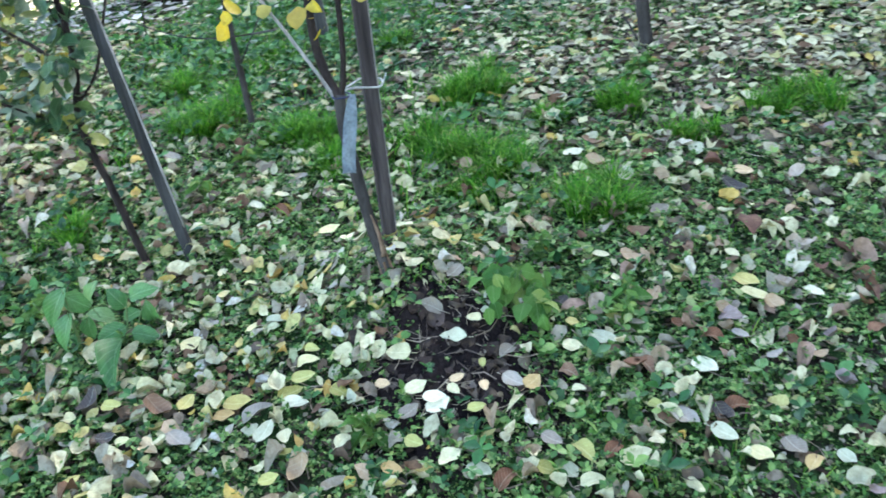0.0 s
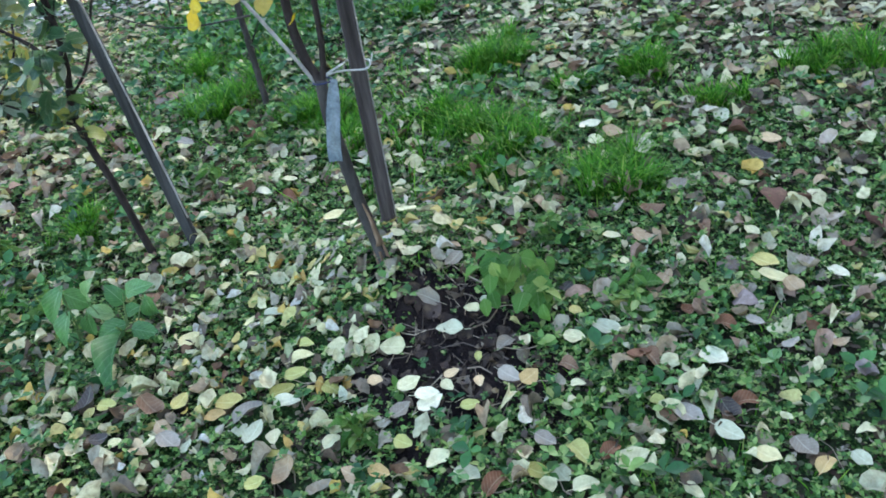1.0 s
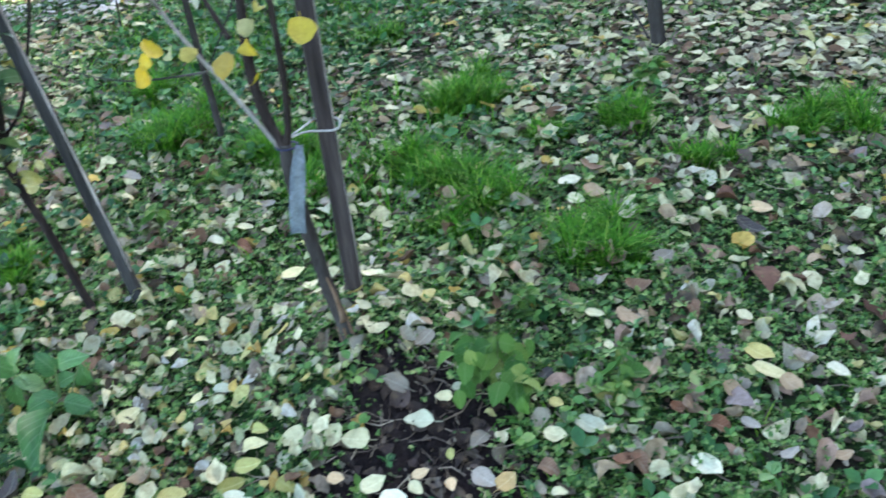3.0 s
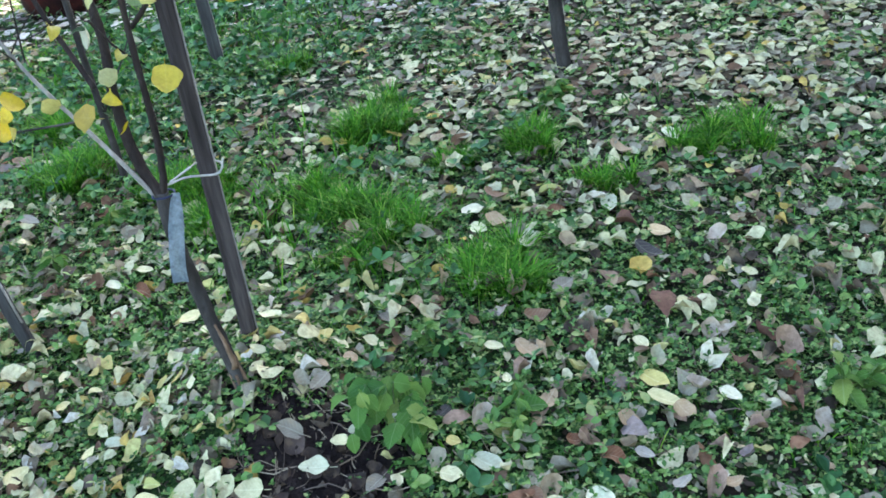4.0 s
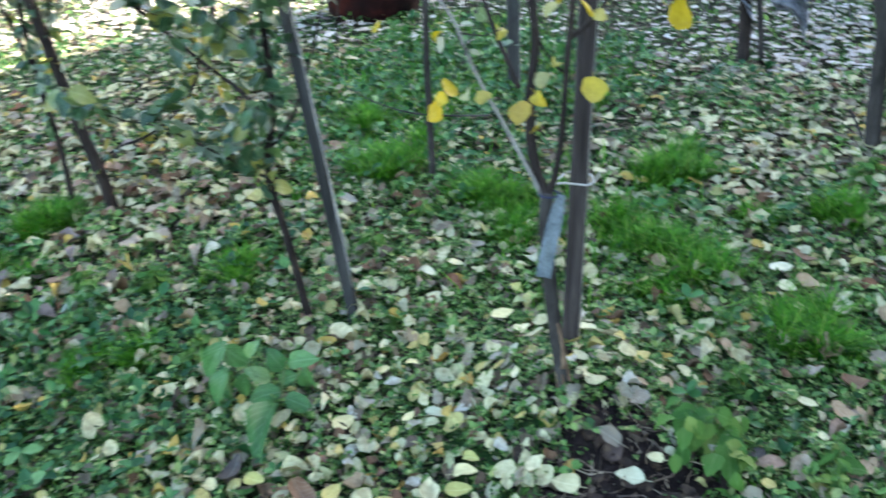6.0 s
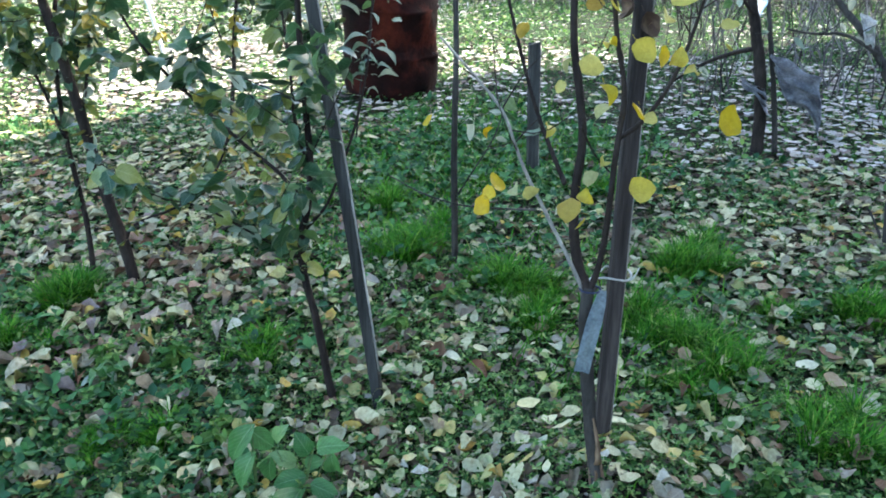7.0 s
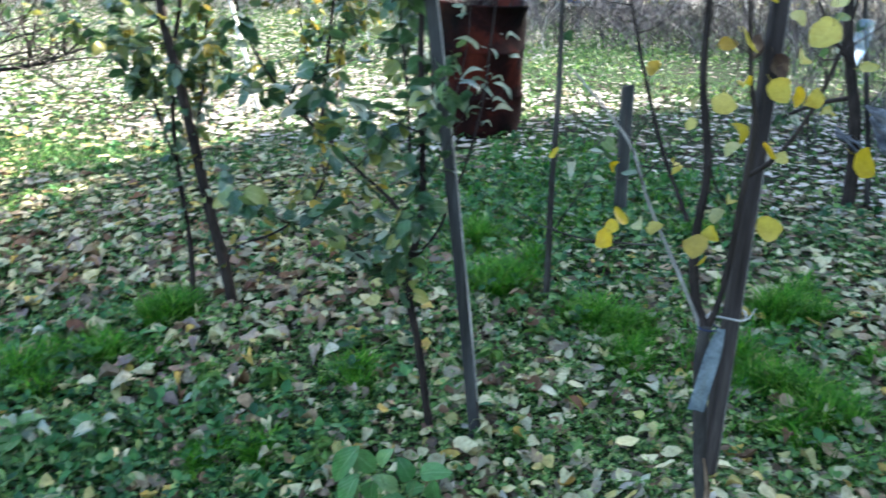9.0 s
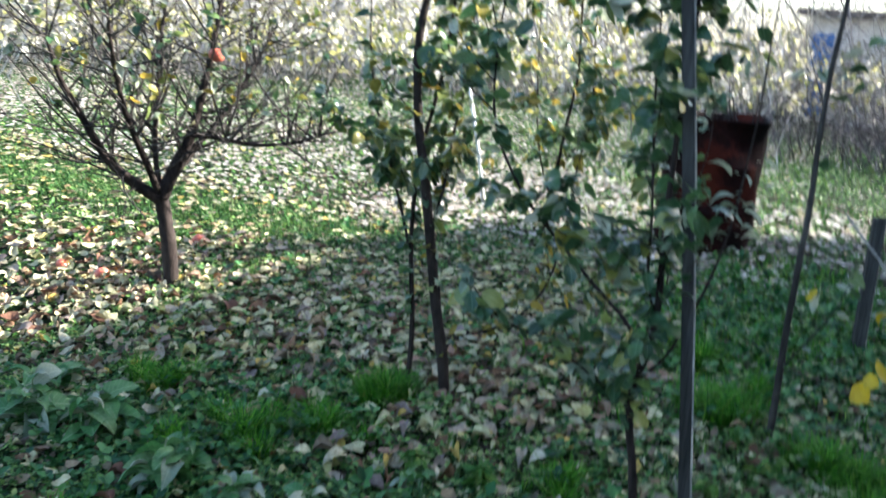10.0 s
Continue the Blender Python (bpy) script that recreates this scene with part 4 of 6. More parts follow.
    for x, y, z in ((-0.42, 2.37, 0.86), (-0.47, 2.36, 0.99), (-0.6, 2.36, 1.0), (-0.33, 2.5, 1.13), (-0.2, 2.42, 1.37), (-0.32, 2.5, 1.4), (-0.06, 2.4, 1.36), (-0.5, 2.4, 0.8), (-0.42, 2.45, 1.2), (-0.36, 2.44, 0.99), (-0.12, 2.4, 1.24), (-0.16, 2.42, 1.32), (-0.02, 2.39, 1.22), (-0.22, 2.38, 1.18), (-0.3, 2.47, 1.24), (-0.26, 2.43, 0.78), (-0.23, 2.4, 0.92), (-0.05, 2.38, 1.13)):
        put_leaf(t, APRICOT[rng.randrange(3)], (x, y, z), rng, rng.uniform(0.028, 0.045), 1.3)


def pear_sapling(name, label, limbs, leaves, rng, size=(0.055, 0.085), bark=BARK_DARK, twigs=5, pale=0.2, spread=0.16, low=0.35, tall=0.0, leaf=None):
    t = thing(name, limbs[0][1][0], label, "tree", "young fruit saplings")
    spots = []
    limbs = [(kind, list(pts), r0, r1, n) for kind, pts, r0, r1, n in limbs]
    for kind, pts, r0, r1, n in limbs:
        if tall and (kind == "trunk" or pts[-1][2] > 1.1):
            for _ in range(2):
                x, y, z = pts[-1]
                pts.append((x + rng.uniform(-0.03, 0.03), y + rng.uniform(-0.03, 0.03), z + tall / 2))
    for kind, pts, r0, r1, n in limbs:
        bough = limb(t, kind, bark, pts, r0, r1, 8 if kind == "trunk" else 6, rng=rng)
        line = pts if kind != "trunk" else [p for p in pts if p[2] > pts[0][2] + low]
        if len(line) > 1 and n:
            spots += side_twigs(t, line, n, spread, rng, bark)
            q = refine(line, 1)
            spots += [(p, bough) for p in q[1:]]
    for _ in range(leaves):
        p, holder = rng.choice(spots)
        at = Vector(p) + Vector((rng.gauss(0, 0.012), rng.gauss(0, 0.012), rng.gauss(0, 0.012)))
        put_leaf(holder, PEAR[2] if rng.random() < pale else (leaf or PEAR)[rng.randrange(2)], at, rng, rng.uniform(*size), 0.9)
    return t


def stake(name, ends, w, d, mat, label, bevel=0.004, turn=0.3, bend=0.0):
    """A squared stake with chamfered, slightly uneven edges."""
    a, b = Vector(ends[0]), Vector(ends[1])
    t = bmesh.new()
    rng = random.Random(5)
    rings = []
    steps = 12
    axis_dir = (b - a).normalized()
    u = Vector((math.cos(turn), math.sin(turn), 0))
    u = (u - axis_dir * u.dot(axis_dir)).normalized()
    v = axis_dir.cross(u)
    for i in range(steps + 1):
        p = a.lerp(b, i / steps) + u * bend * math.sin(math.pi * i / steps)
        k = 1 + rng.uniform(-0.03, 0.03)
        ring = []
        for sx, sy in ((1, 1), (-1, 1), (-1, -1), (1, -1)):
            for da, db in (((0, 1), (1, 0)) if sx * sy > 0 else ((1, 0), (0, 1))):
                ring.append(t.verts.new(p + u * (sx * (w / 2 - bevel * da)) * k + v * (sy * (d / 2 - bevel * db)) * k + (Vector((0, 0, rng.uniform(-0.008, 0.008))) if i == steps else Vector())))
        rings.append(ring)
    for r, s in zip(rings, rings[1:]):
        for k in range(8):
            t.faces.new((r[k], r[(k + 1) % 8], s[(k + 1) % 8], s[k]))
    t.faces.new(rings[0][::-1])
    t.faces.new(rings[-1])
    bmesh.ops.recalc_face_normals(t, faces=t.faces)
    ob = thing(name, a, label, "stake")
    part("shaft", t, mat, ob, smooth=False)
    # Thin pale strip up the right edge stands in for the light catching it.
    e = bmesh.new()
    side = u * (w / 2 + 0.001) if u.x > 0 else -u * (w / 2 + 0.001)
    line = [a.lerp(b, k) + side - v * d * 0.28 + u * bend * math.sin(math.pi * k) for k in (0.12, 0.3, 0.5, 0.75, 0.985)]
    tube(e, refine(line, 1), 0.0035, 0.003, 6, 0.35, rng)
    part("lit_edge_strip", e, BARK_PALE_LIT, ob, "pale strip standing in for light on the edge")
    return ob


apricot_sapling()
stake("wooden_stake", STAKE_1, 0.037, 0.032, STAKE_WOOD, "thick weathered grey wooden stake beside the apricot sapling", turn=0.45)
stake("wooden_stake", STAKE_2, 0.034, 0.024, STAKE_DARK, "leaning thin dark wooden stake beside the pear sapling", turn=0.15, bend=0.012)
pear = pear_sapling("pear_sapling", "young pear sapling with dull green leaves and bare foot",
             [("trunk", S2_TRUNK, 0.0135, 0.005, 18), ("branch", S2_LOW, 0.005, 0.002, 8), ("branch", S2_MID, 0.0065, 0.0025, 14), ("branch", S2_TWO, 0.005, 0.002, 14), ("branch", S2_RIGHT, 0.005, 0.002, 0)], 860, random.Random(21), size=(0.042, 0.078), spread=0.27, tall=0.4, pale=0.16)
rng_p = random.Random(20)
for x, y, z in SHOOT_LEAVES:
    side = 1 if x > -0.965 else -1
    face = Euler((rng_p.uniform(-0.8, 0.5), rng_p.uniform(-0.9, 0.9), math.atan2(-0.93 * side, 0.37 * side) + rng_p.uniform(-0.9, 0.9))).to_matrix().to_4x4()
    size = rng_p.uniform(0.035, 0.085)
    put_leaf(pear, rng_p.choice(PEAR_ARCHED), Vector((x, y, z)) - face.to_3x3() @ Vector((0, 0.5 * size, 0)), rng_p, size, facing=face)
pear_sapling("pear_sapling", "slender pear sapling with green leaves along its stem", [("trunk", SA_TRUNK, 0.012, 0.005, 14), ("branch", SA_SIDE, 0.006, 0.0025, 8)], 560, random.Random(22), size=(0.04, 0.07), spread=0.28, low=0.25, tall=0.45)
pear_sapling("pear_sapling", "dark-stemmed pear sapling with green and yellowing leaves",
             [("trunk", SB_TRUNK, 0.024, 0.012, 14), ("branch", SB_SIDE, 0.007, 0.003, 8), ("branch", SB_SIDE2, 0.006, 0.0025, 10)], 720, random.Random(23), leaf=PEAR_OLD, size=(0.04, 0.072), spread=0.3, low=0.22, tall=0.45)
pear_sapling("pear_sapling", "slender pear sapling with yellowing leaves further back", [("trunk", SC_TRUNK, 0.014, 0.006, 16), ("branch", SC_SIDE, 0.006, 0.003, 12), ("branch", SC_SIDE2, 0.006, 0.003, 12)], 640, random.Random(28), size=(0.045, 0.085), spread=0.42, low=0.3, tall=0.7, leaf=PEAR_OLD)
pear_sapling("pear_sapling", "thin young shoot with narrow leaves paled for highlights", [("trunk", SD_TRUNK, 0.005, 0.002, 6)], 34, random.Random(29), pale=0.75, low=0.3, spread=0.1)
pear_sapling("plum_sapling", "thin bare plum sapling with few pale leaves", [("trunk", S3_TRUNK, 0.014, 0.007, 12), ("branch", S3_SIDE, 0.004, 0.002, 2)], 34, random.Random(24), pale=0.5, bark=BARK_GREY, low=0.8, spread=0.3, tall=0.6)
stake("wooden_post", POST_4, 0.052, 0.042, STAKE_DARK, "short cut grey wooden post in the grass", turn=0.5)
pear_sapling("young_tree", "young tree with dark trunk and bare boughs", [("trunk", TR_TRUNK, 0.036, 0.022, 4), ("branch", TR_SIDE, 0.014, 0.006, 3), ("branch", TR_SIDE2, 0.012, 0.006, 3)], 10, random.Random(25), pale=0.6, low=0.5)
pear_sapling("young_tree", "thin grey-stemmed young tree", [("trunk", TR_THIN, 0.016, 0.01, 2)], 4, random.Random(26), pale=0.6, bark=BARK_GREY, low=0.5)
pear_sapling("plum_tree", "small bare plum tree with arching dark limbs", [("trunk", RT_TRUNK, 0.032, 0.022, 1), ("branch", RT_A, 0.018, 0.008, 8), ("branch", RT_B, 0.018, 0.008, 6), ("branch", RT_C, 0.009, 0.003, 6), ("branch", RT_STUB, 0.006, 0.004, 0)], 16, random.Random(27), bark=BARK_GREY, pale=0.8, spread=0.22)


def plant_tag():
    """A long grey plastic label hung by twine in the sapling's fork."""
    top = Vector(S1_TRUNK[-1]) + Vector((0.034, -0.008, 0.0))
    t = thing("plant_tag", top, "long grey plastic plant label hanging from the sapling", "label")
    bm = bmesh.new()
    rows = []
    for i in range(7):
        k = i / 6
        w = 0.018 * (0.5 + 0.5 * min(1, k * 4))
        c = top + Vector((-0.03 * k, -0.038 * math.sin(k * 2.2), -0.20 * k))
        rows.append([bm.verts.new(c + Vector((sx * w, 0.006 * abs(sx) * math.sin(k * 5), 0))) for sx in (-1, 0, 1)])
    for a, b in zip(rows, rows[1:]):
        for k in range(2):
            bm.faces.new((a[k], a[k + 1], b[k + 1], b[k]))
    bmesh.ops.solidify(bm, geom=bm.faces[:], thickness=0.0015)
    part("strip", bm, PLASTIC_TAG, t)
    bm = bmesh.new()
    ring = [top + Vector((0.024 * math.cos(a) - 0.03, 0.024 * math.sin(a) + 0.006, -0.004)) for a in np.linspace(0, 6.2, 12)]
    tube(bm, ring, 0.0025, 0.0025, 5)
    part("wire", bm, NAVY, t, "dark blue wire")


def twine():
    a, b = Vector(STAKE_1[0]), Vector(STAKE_1[1])
    k = (TIE[0][2] + 0.01 - a.z) / (b.z - a.z)
    c = a.lerp(b, k)
    bm = bmesh.new()
    loop = [c + Vector((x, y, z)) for x, y, z in ((-0.055, -0.10, 0.012), (-0.03, -0.05, 0.006), (0.0, -0.033, -0.002), (0.034, -0.024, -0.006), (0.037, 0.01, 0), (0.02, 0.034, 0.004), (-0.03, 0.03, 0.008), (-0.038, -0.02, 0.01), (-0.052, -0.09, 0.014))]
    tube(bm, refine(loop, 1), 0.0028, 0.0028, 5)
    knot = [c + Vector((x, y, z)) for x, y, z in ((0.036, -0.022, -0.004), (0.048, -0.03, 0.012), (0.056, -0.03, 0.035))]
    tube(bm, refine(knot, 1), 0.0024, 0.0018, 5)
    tagged(part("twine", bm, TWINE, None), "pale twine tying the sapling to its stake", "twine")


plant_tag()
twine()

# ---- rusty drum ----


def drum():
    base = Vector(DRUM[0]) + Vector((0, 0, -0.02))
    t = thing("oil_drum", base, "rusty open steel drum burnt and dented, standing in grass", "barrel")
    bm = bmesh.new()
    rng = random.Random(4)
    prof = [(0.0, 0.245), (0.03, 0.262), (0.10, 0.272), (0.20, 0.278), (0.28, 0.281), (0.292, 0.292), (0.304, 0.281), (0.42, 0.284), (0.55, 0.286), (0.575, 0.286), (0.587, 0.297), (0.60, 0.286), (0.72, 0.288), (0.85, 0.290), (0.862, 0.298), (0.88, 0.298), (0.88, 0.280), (0.70, 0.276), (0.30, 0.268), (0.05, 0.25)]
    sides = 40
    rings = []
    for z, r in prof:
        ring = []
        for k in range(sides):
            a = 2 * math.pi * k / sides
            dent = 0.018 * math.sin(3 * a + 4 * z) * math.sin(7 * z + a) + 0.045 * math.exp(-((a - 5.75) ** 2) * 3) * math.sin(z * 17 + 3 * a) * (0.4 + z) + 0.012 * math.exp(-((a - 6.1) ** 2) * 5) * math.sin(z * 47 + 5 * a)
            ring.append(bm.verts.new((math.cos(a) * (1.06 * r + dent), math.sin(a) * (1.06 * r + dent), z + 0.012 * math.sin(2 * a) * z)))
        rings.append(ring)
    for a, b in zip(rings, rings[1:]):
        for k in range(sides):
            bm.faces.new((a[k], a[(k + 1) % sides], b[(k + 1) % sides], b[k]))
    bm.faces.new(rings[-1])
    bmesh.ops.translate(bm, verts=bm.verts, vec=base)
    part("shell", bm, RUST, t)
    bm = bmesh.new()
    bmesh.ops.create_cone(bm, cap_ends=True, segments=24, radius1=0.25, radius2=0.2, depth=0.14, matrix=Matrix.Translation(base + Vector((0, 0, 0.6))))
    for v in bm.verts:
        v.co.z += rng.uniform(-0.03, 0.03)
    part("ash", bm, SOOT, t, "black ash and charred rubbish")
    for i in range(14):
        a, r = rng.uniform(0, 6.28), rng.uniform(0.02, 0.2)
        p = base + Vector((r * math.cos(a), r * math.sin(a), 0.62))
        q = p + Vector((rng.uniform(-0.16, 0.16), rng.uniform(-0.16, 0.16), rng.uniform(0.25, 0.5)))
        bm = bmesh.new()
        tube(bm, refine([p, p.lerp(q, 0.5) + Vector((rng.uniform(-0.04, 0.04), 0, 0.02)), q], 1), 0.009, 0.003, 5, rng=rng)
        part("dry_branch", bm, BARK_GREY, t)


drum()

# ---- apple tree, apples ----


def apple_mesh():
    bm = bmesh.new()
    bmesh.ops.create_uvsphere(bm, u_segments=16, v_segments=12, radius=0.5)
    for v in bm.verts:
        r = math.hypot(v.co.x, v.co.y)
        v.co.z = v.co.z * 0.9 - 0.16 * math.exp(-(r / 0.16) ** 2) * (1 if v.co.z > 0 else -0.6)
        s = 1 + 0.12 * v.co.z
        v.co.x, v.co.y = v.co.x * s, v.co.y * s
    me = bpy.data.meshes.new("apple")
    bm.to_mesh(me)
    bm.free()
    me.materials.append(APPLE)
    me.polygons.foreach_set("use_smooth", [True] * len(me.polygons))
    return me


def apple_at(me, at, size, label, rest=True):
    t = thing("apple", at, label, "apple", "apples")
    ob = new("fruit", me)
    ob.parent = t
    ob.matrix_basis = Matrix.Translation((0, 0, size * 0.42 if rest else 0)) @ Euler((0.5 if rest else 0, 0.4 if rest else 0, at[0] * 9)).to_matrix().to_4x4() @ Matrix.Diagonal((size, size, size, 1))
    bm = bmesh.new()
    tube(bm, [Vector((0, 0, 0.30)), Vector((0.03, 0, 0.5)), Vector((0.08, 0, 0.66))], 0.03, 0.03, 5)
    st = part("stalk", bm, BARK_DARK, None)
    st.parent = t
    st.matrix_basis = ob.matrix_basis.copy()


def apple_tree():
    rng = random.Random(31)
    t = thing("apple_tree", AT_TRUNK[0], "small low apple tree with a tangle of bare twigs", "tree")
    limb(t, "trunk", BARK_DARK, AT_TRUNK, 0.041, 0.036, 10, rng=rng)
    spots = []
    for pts, r0 in ((AT_RIGHT, 0.042), (AT_LEFT, 0.036), (AT_MID, 0.018), (AT_LOW, 0.015), (AT_BACK, 0.022), (AT_FRONT, 0.022)):
        limb(t, "branch", BARK_DARK, pts, r0, 0.006, 7, rng=rng)
        line = refine(pts, 1)
        for _ in range(38):
            k = rng.uniform(0.2, 1) * (len(line) - 1.001)
            p = line[int(k)].lerp(line[int(k) + 1], k % 1)
            out = (p - Vector(AT_TRUNK[-1]))
            out.z *= 0.3
            d = (out.normalized() * 0.35 + Vector((rng.uniform(-1, 1), rng.uniform(-1, 1), rng.uniform(-0.2, 1.0)))).normalized()
            n = rng.uniform(0.15, 0.6)
            mid = p + d * n * 0.5 + Vector((0, 0, rng.uniform(-0.03, 0.05)))
            end = mid + (d + Vector((rng.uniform(-0.5, 0.5), rng.uniform(-0.5, 0.5), rng.uniform(0, 0.7)))).normalized() * n * 0.6
            bm = bmesh.new()
            tube(bm, refine([p, mid, end], 1), 0.0065, 0.0025, 5, rng=rng)
            for _ in range(3):
                q = p.lerp(mid, rng.uniform(0.4, 1)) if rng.random() < 0.5 else mid.lerp(end, rng.random())
                e = q + Vector((rng.uniform(-1, 1), rng.uniform(-1, 1), rng.uniform(-0.3, 1))).normalized() * rng.uniform(0.06, 0.2)
                tube(bm, [q, q.lerp(e, 0.5) + Vector((0, 0, 0.008)), e], 0.003, 0.0014, 4, rng=rng)
                spots.append(e)
            # Lighter grey bark than the limbs puts the sun on the twigs into colour.
            part("twig", bm, BARK_GREY, t)
            spots.append(end)
    for _ in range(420):
        put_leaf(t, (PEAR + PEAR_OLD + PEAR_OLD)[rng.randrange(7)], rng.choice([q for q in spots if q.z > 0.95]), rng, rng.uniform(0.04, 0.07), 1.0)
    for _ in range(30):
        put_leaf(t, APRICOT[1], rng.choice(spots), rng, rng.uniform(0.035, 0.055), 1.0)


apple_tree()
AP = apple_mesh()
for k, (x, y, z) in enumerate(APPLES):
    apple_at(AP, (x, y, float(height(x, y))), 0.085 if k < 2 else 0.07, "fallen red and yellow apple lying on the leaves")
apple_at(AP, FRUIT[0], 0.085, "red apple still hanging in the bare tree", False)

# ---- cloth, pole, shed, unseen house added to cast the shade ----


def rag(name, at, size, mat, label, seed, hang=1.0):
    """Crumpled cloth hung over a twig."""
    rng = random.Random(seed)
    bm = bmesh.new()
    n = 18
    vs = [[None] * n for _ in range(n)]
    for i in range(n):
        for j in range(n):
            u, v = i / (n - 1) - 0.5, j / (n - 1)
            fold = math.sin(17 * v + 4 * u + seed) + 0.5 * math.sin(9 * u - 5 * v)
            vs[i][j] = bm.verts.new((at[0] + u * size + 0.16 * size * v + 0.03 * size * math.sin(9 * v + seed), at[1] + 0.13 * size * fold * (0.5 + u + 0.5 * v),
                                     at[2] - v * size * hang * (0.55 + 0.45 * u + 0.12 * math.sin(8 * u + seed)) - 0.45 * size * u + 0.04 * size * math.sin(10 * u + seed)))
    for i in range(n - 1):
        for j in range(n - 1):
            bm.faces.new((vs[i][j], vs[i + 1][j], vs[i + 1][j + 1], vs[i][j + 1]))
    bmesh.ops.solidify(bm, geom=bm.faces[:], thickness=0.004)
    tagged(part(name, bm, mat, None), label, "cloth")


rag("rag", (0.25, 5.36, 0.70), 0.25, CLOTH, "crumpled grey cloth hanging from the young tree", 3, 1.5)
rag("rag", (0.06, 5.33, 0.60), 0.13, CLOTH, "small grey rag on the young tree's trunk", 5)
rag("cloth_strip", (0.43, 4.28, 1.06), 0.06, WHITE_CLOTH, "torn white strip of cloth tied to a bough", 8, 2.6)


def bottle():
    """A clear plastic bottle pushed upside down over the thin stem's top."""
    base = Vector((0.045, 5.41, 0.92))
    t = thing("plastic_bottle", base, "clear bluish plastic bottle stuck on the young tree", "bottle")
    bm = bmesh.new()
    rings = []
    for z, r in ((0.0, 0.013), (0.025, 0.013), (0.03, 0.016), (0.055, 0.028), (0.08, 0.038), (0.11, 0.040), (0.116, 0.0375), (0.122, 0.040), (0.16, 0.040), (0.166, 0.0375), (0.172, 0.040), (0.215, 0.039), (0.226, 0.030)):
        rings.append([bm.verts.new(base + Vector((r * math.cos(a) + 0.1 * z, r * math.sin(a), z))) for a in (2 * math.pi * k / 20 for k in range(20))])
    for a, b in zip(rings, rings[1:]):
        for k in range(20):
            bm.faces.new((a[k], a[(k + 1) % 20], b[(k + 1) % 20], b[k]))
    bm.faces.new(rings[-1])
    part("body", bm, CLEAR_PLASTIC, t)


def pole():
    bm = bmesh.new()
    a, b = Vector(WHITE_POLE[0]), Vector(WHITE_POLE[1])
    tube(bm, [a - Vector((0, 0, 0.1)), a.lerp(b, 0.5), b + (b - a) * 0.6], 0.016, 0.012, 10, 0.03)
    tagged(part("pole", bm, WHITE_PAINT, None), "leaning white painted pole standing in the grass", "pole")


pole()
bottle()


def box(bm, x0, x1, y0, y1, z0, z1):
    v = [bm.verts.new((x, y, z)) for x in (x0, x1) for y in (y0, y1) for z in (z0, z1)]
    for f in ((0, 1, 3, 2), (4, 6, 7, 5), (0, 4, 5, 1), (2, 3, 7, 6), (0, 2, 6, 4), (1, 5, 7, 3)):
        bm.faces.new([v[i] for i in f])


def shed():
    t = thing("garden_shed", (-5.0, 22.0, 0.25), "small white garden shed with a blue door behind bushes", "shed")
    bm = bmesh.new()
    box(bm, -6.15, -3.2, 22.0, 24.5, 0.1, 2.45)
    part("wall", bm, WHITE_PAINT, t, smooth=False)
    bm = bmesh.new()
    box(bm, -6.4, -2.9, 21.6, 24.8, 2.45, 2.6)
    bmesh.ops.bevel(bm, geom=bm.edges[:], offset=0.02, segments=1)
    part("roof", bm, ROOF, t, smooth=False)
    bm = bmesh.new()
    box(bm, -6.05, -5.6, 21.95, 21.997, 0.25, 2.1)
    part("door", bm, BLUE_PAINT, t, "blue painted door", smooth=False)


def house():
    # Added out of view; eaves and far corner set where the shade edge falls.
    t = thing("house", (8.5, 2, -0.2), "unseen plain house added to shade the near plot", "house")
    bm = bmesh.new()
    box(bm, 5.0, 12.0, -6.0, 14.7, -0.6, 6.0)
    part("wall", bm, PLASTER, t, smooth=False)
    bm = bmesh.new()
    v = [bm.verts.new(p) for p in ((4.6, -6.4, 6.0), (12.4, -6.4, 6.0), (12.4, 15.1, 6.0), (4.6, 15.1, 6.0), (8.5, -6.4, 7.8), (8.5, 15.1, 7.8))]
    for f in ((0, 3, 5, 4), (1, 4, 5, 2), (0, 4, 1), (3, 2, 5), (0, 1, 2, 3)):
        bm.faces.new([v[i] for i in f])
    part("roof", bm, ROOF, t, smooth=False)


shed()
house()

# ---- thicket at the far edge of the garden ----


def thicket(name, n, r0, r1, a0, a1, h, seed, label, rad=(0.004, 0.012), lean=0.18, mat=STALK_SUNLIT, crook=0.05):
    rng = np.random.default_rng(seed)
    V, F = [], []
    for i in range(n):
        a, r = radians(rng.uniform(a0, a1)), rng.uniform(r0, r1)
        x, y = r * math.sin(a), r * math.cos(a)
        z = float(height(x, y)) - 0.05
        hh, q = rng.uniform(*h), rng.uniform(*rad)
        dx, dy = rng.normal(0, lean, 2)
        b = len(V)
        for k in range(5):
            s = k / 4
            cx, cy, cz = x + dx * hh * s * s + rng.normal(0, crook * hh), y + dy * hh * s * s + rng.normal(0, crook * hh), z + hh * s * (1 - 0.12 * abs(dx))
            w = q * (1 - 0.7 * s)
            V += [(cx + w, cy, cz), (cx - w * 0.5, cy + w * 0.87, cz), (cx - w * 0.5, cy - w * 0.87, cz)]
        for k in range(4):
            for j in range(3):
                F.append((b + 3 * k + j, b + 3 * k + (j + 1) % 3, b + 3 * k + 3 + (j + 1) % 3, b + 3 * k + 3 + j))
    return tagged(mesh_object(name, V, F, mat), label, "bushes", kind="stuff")


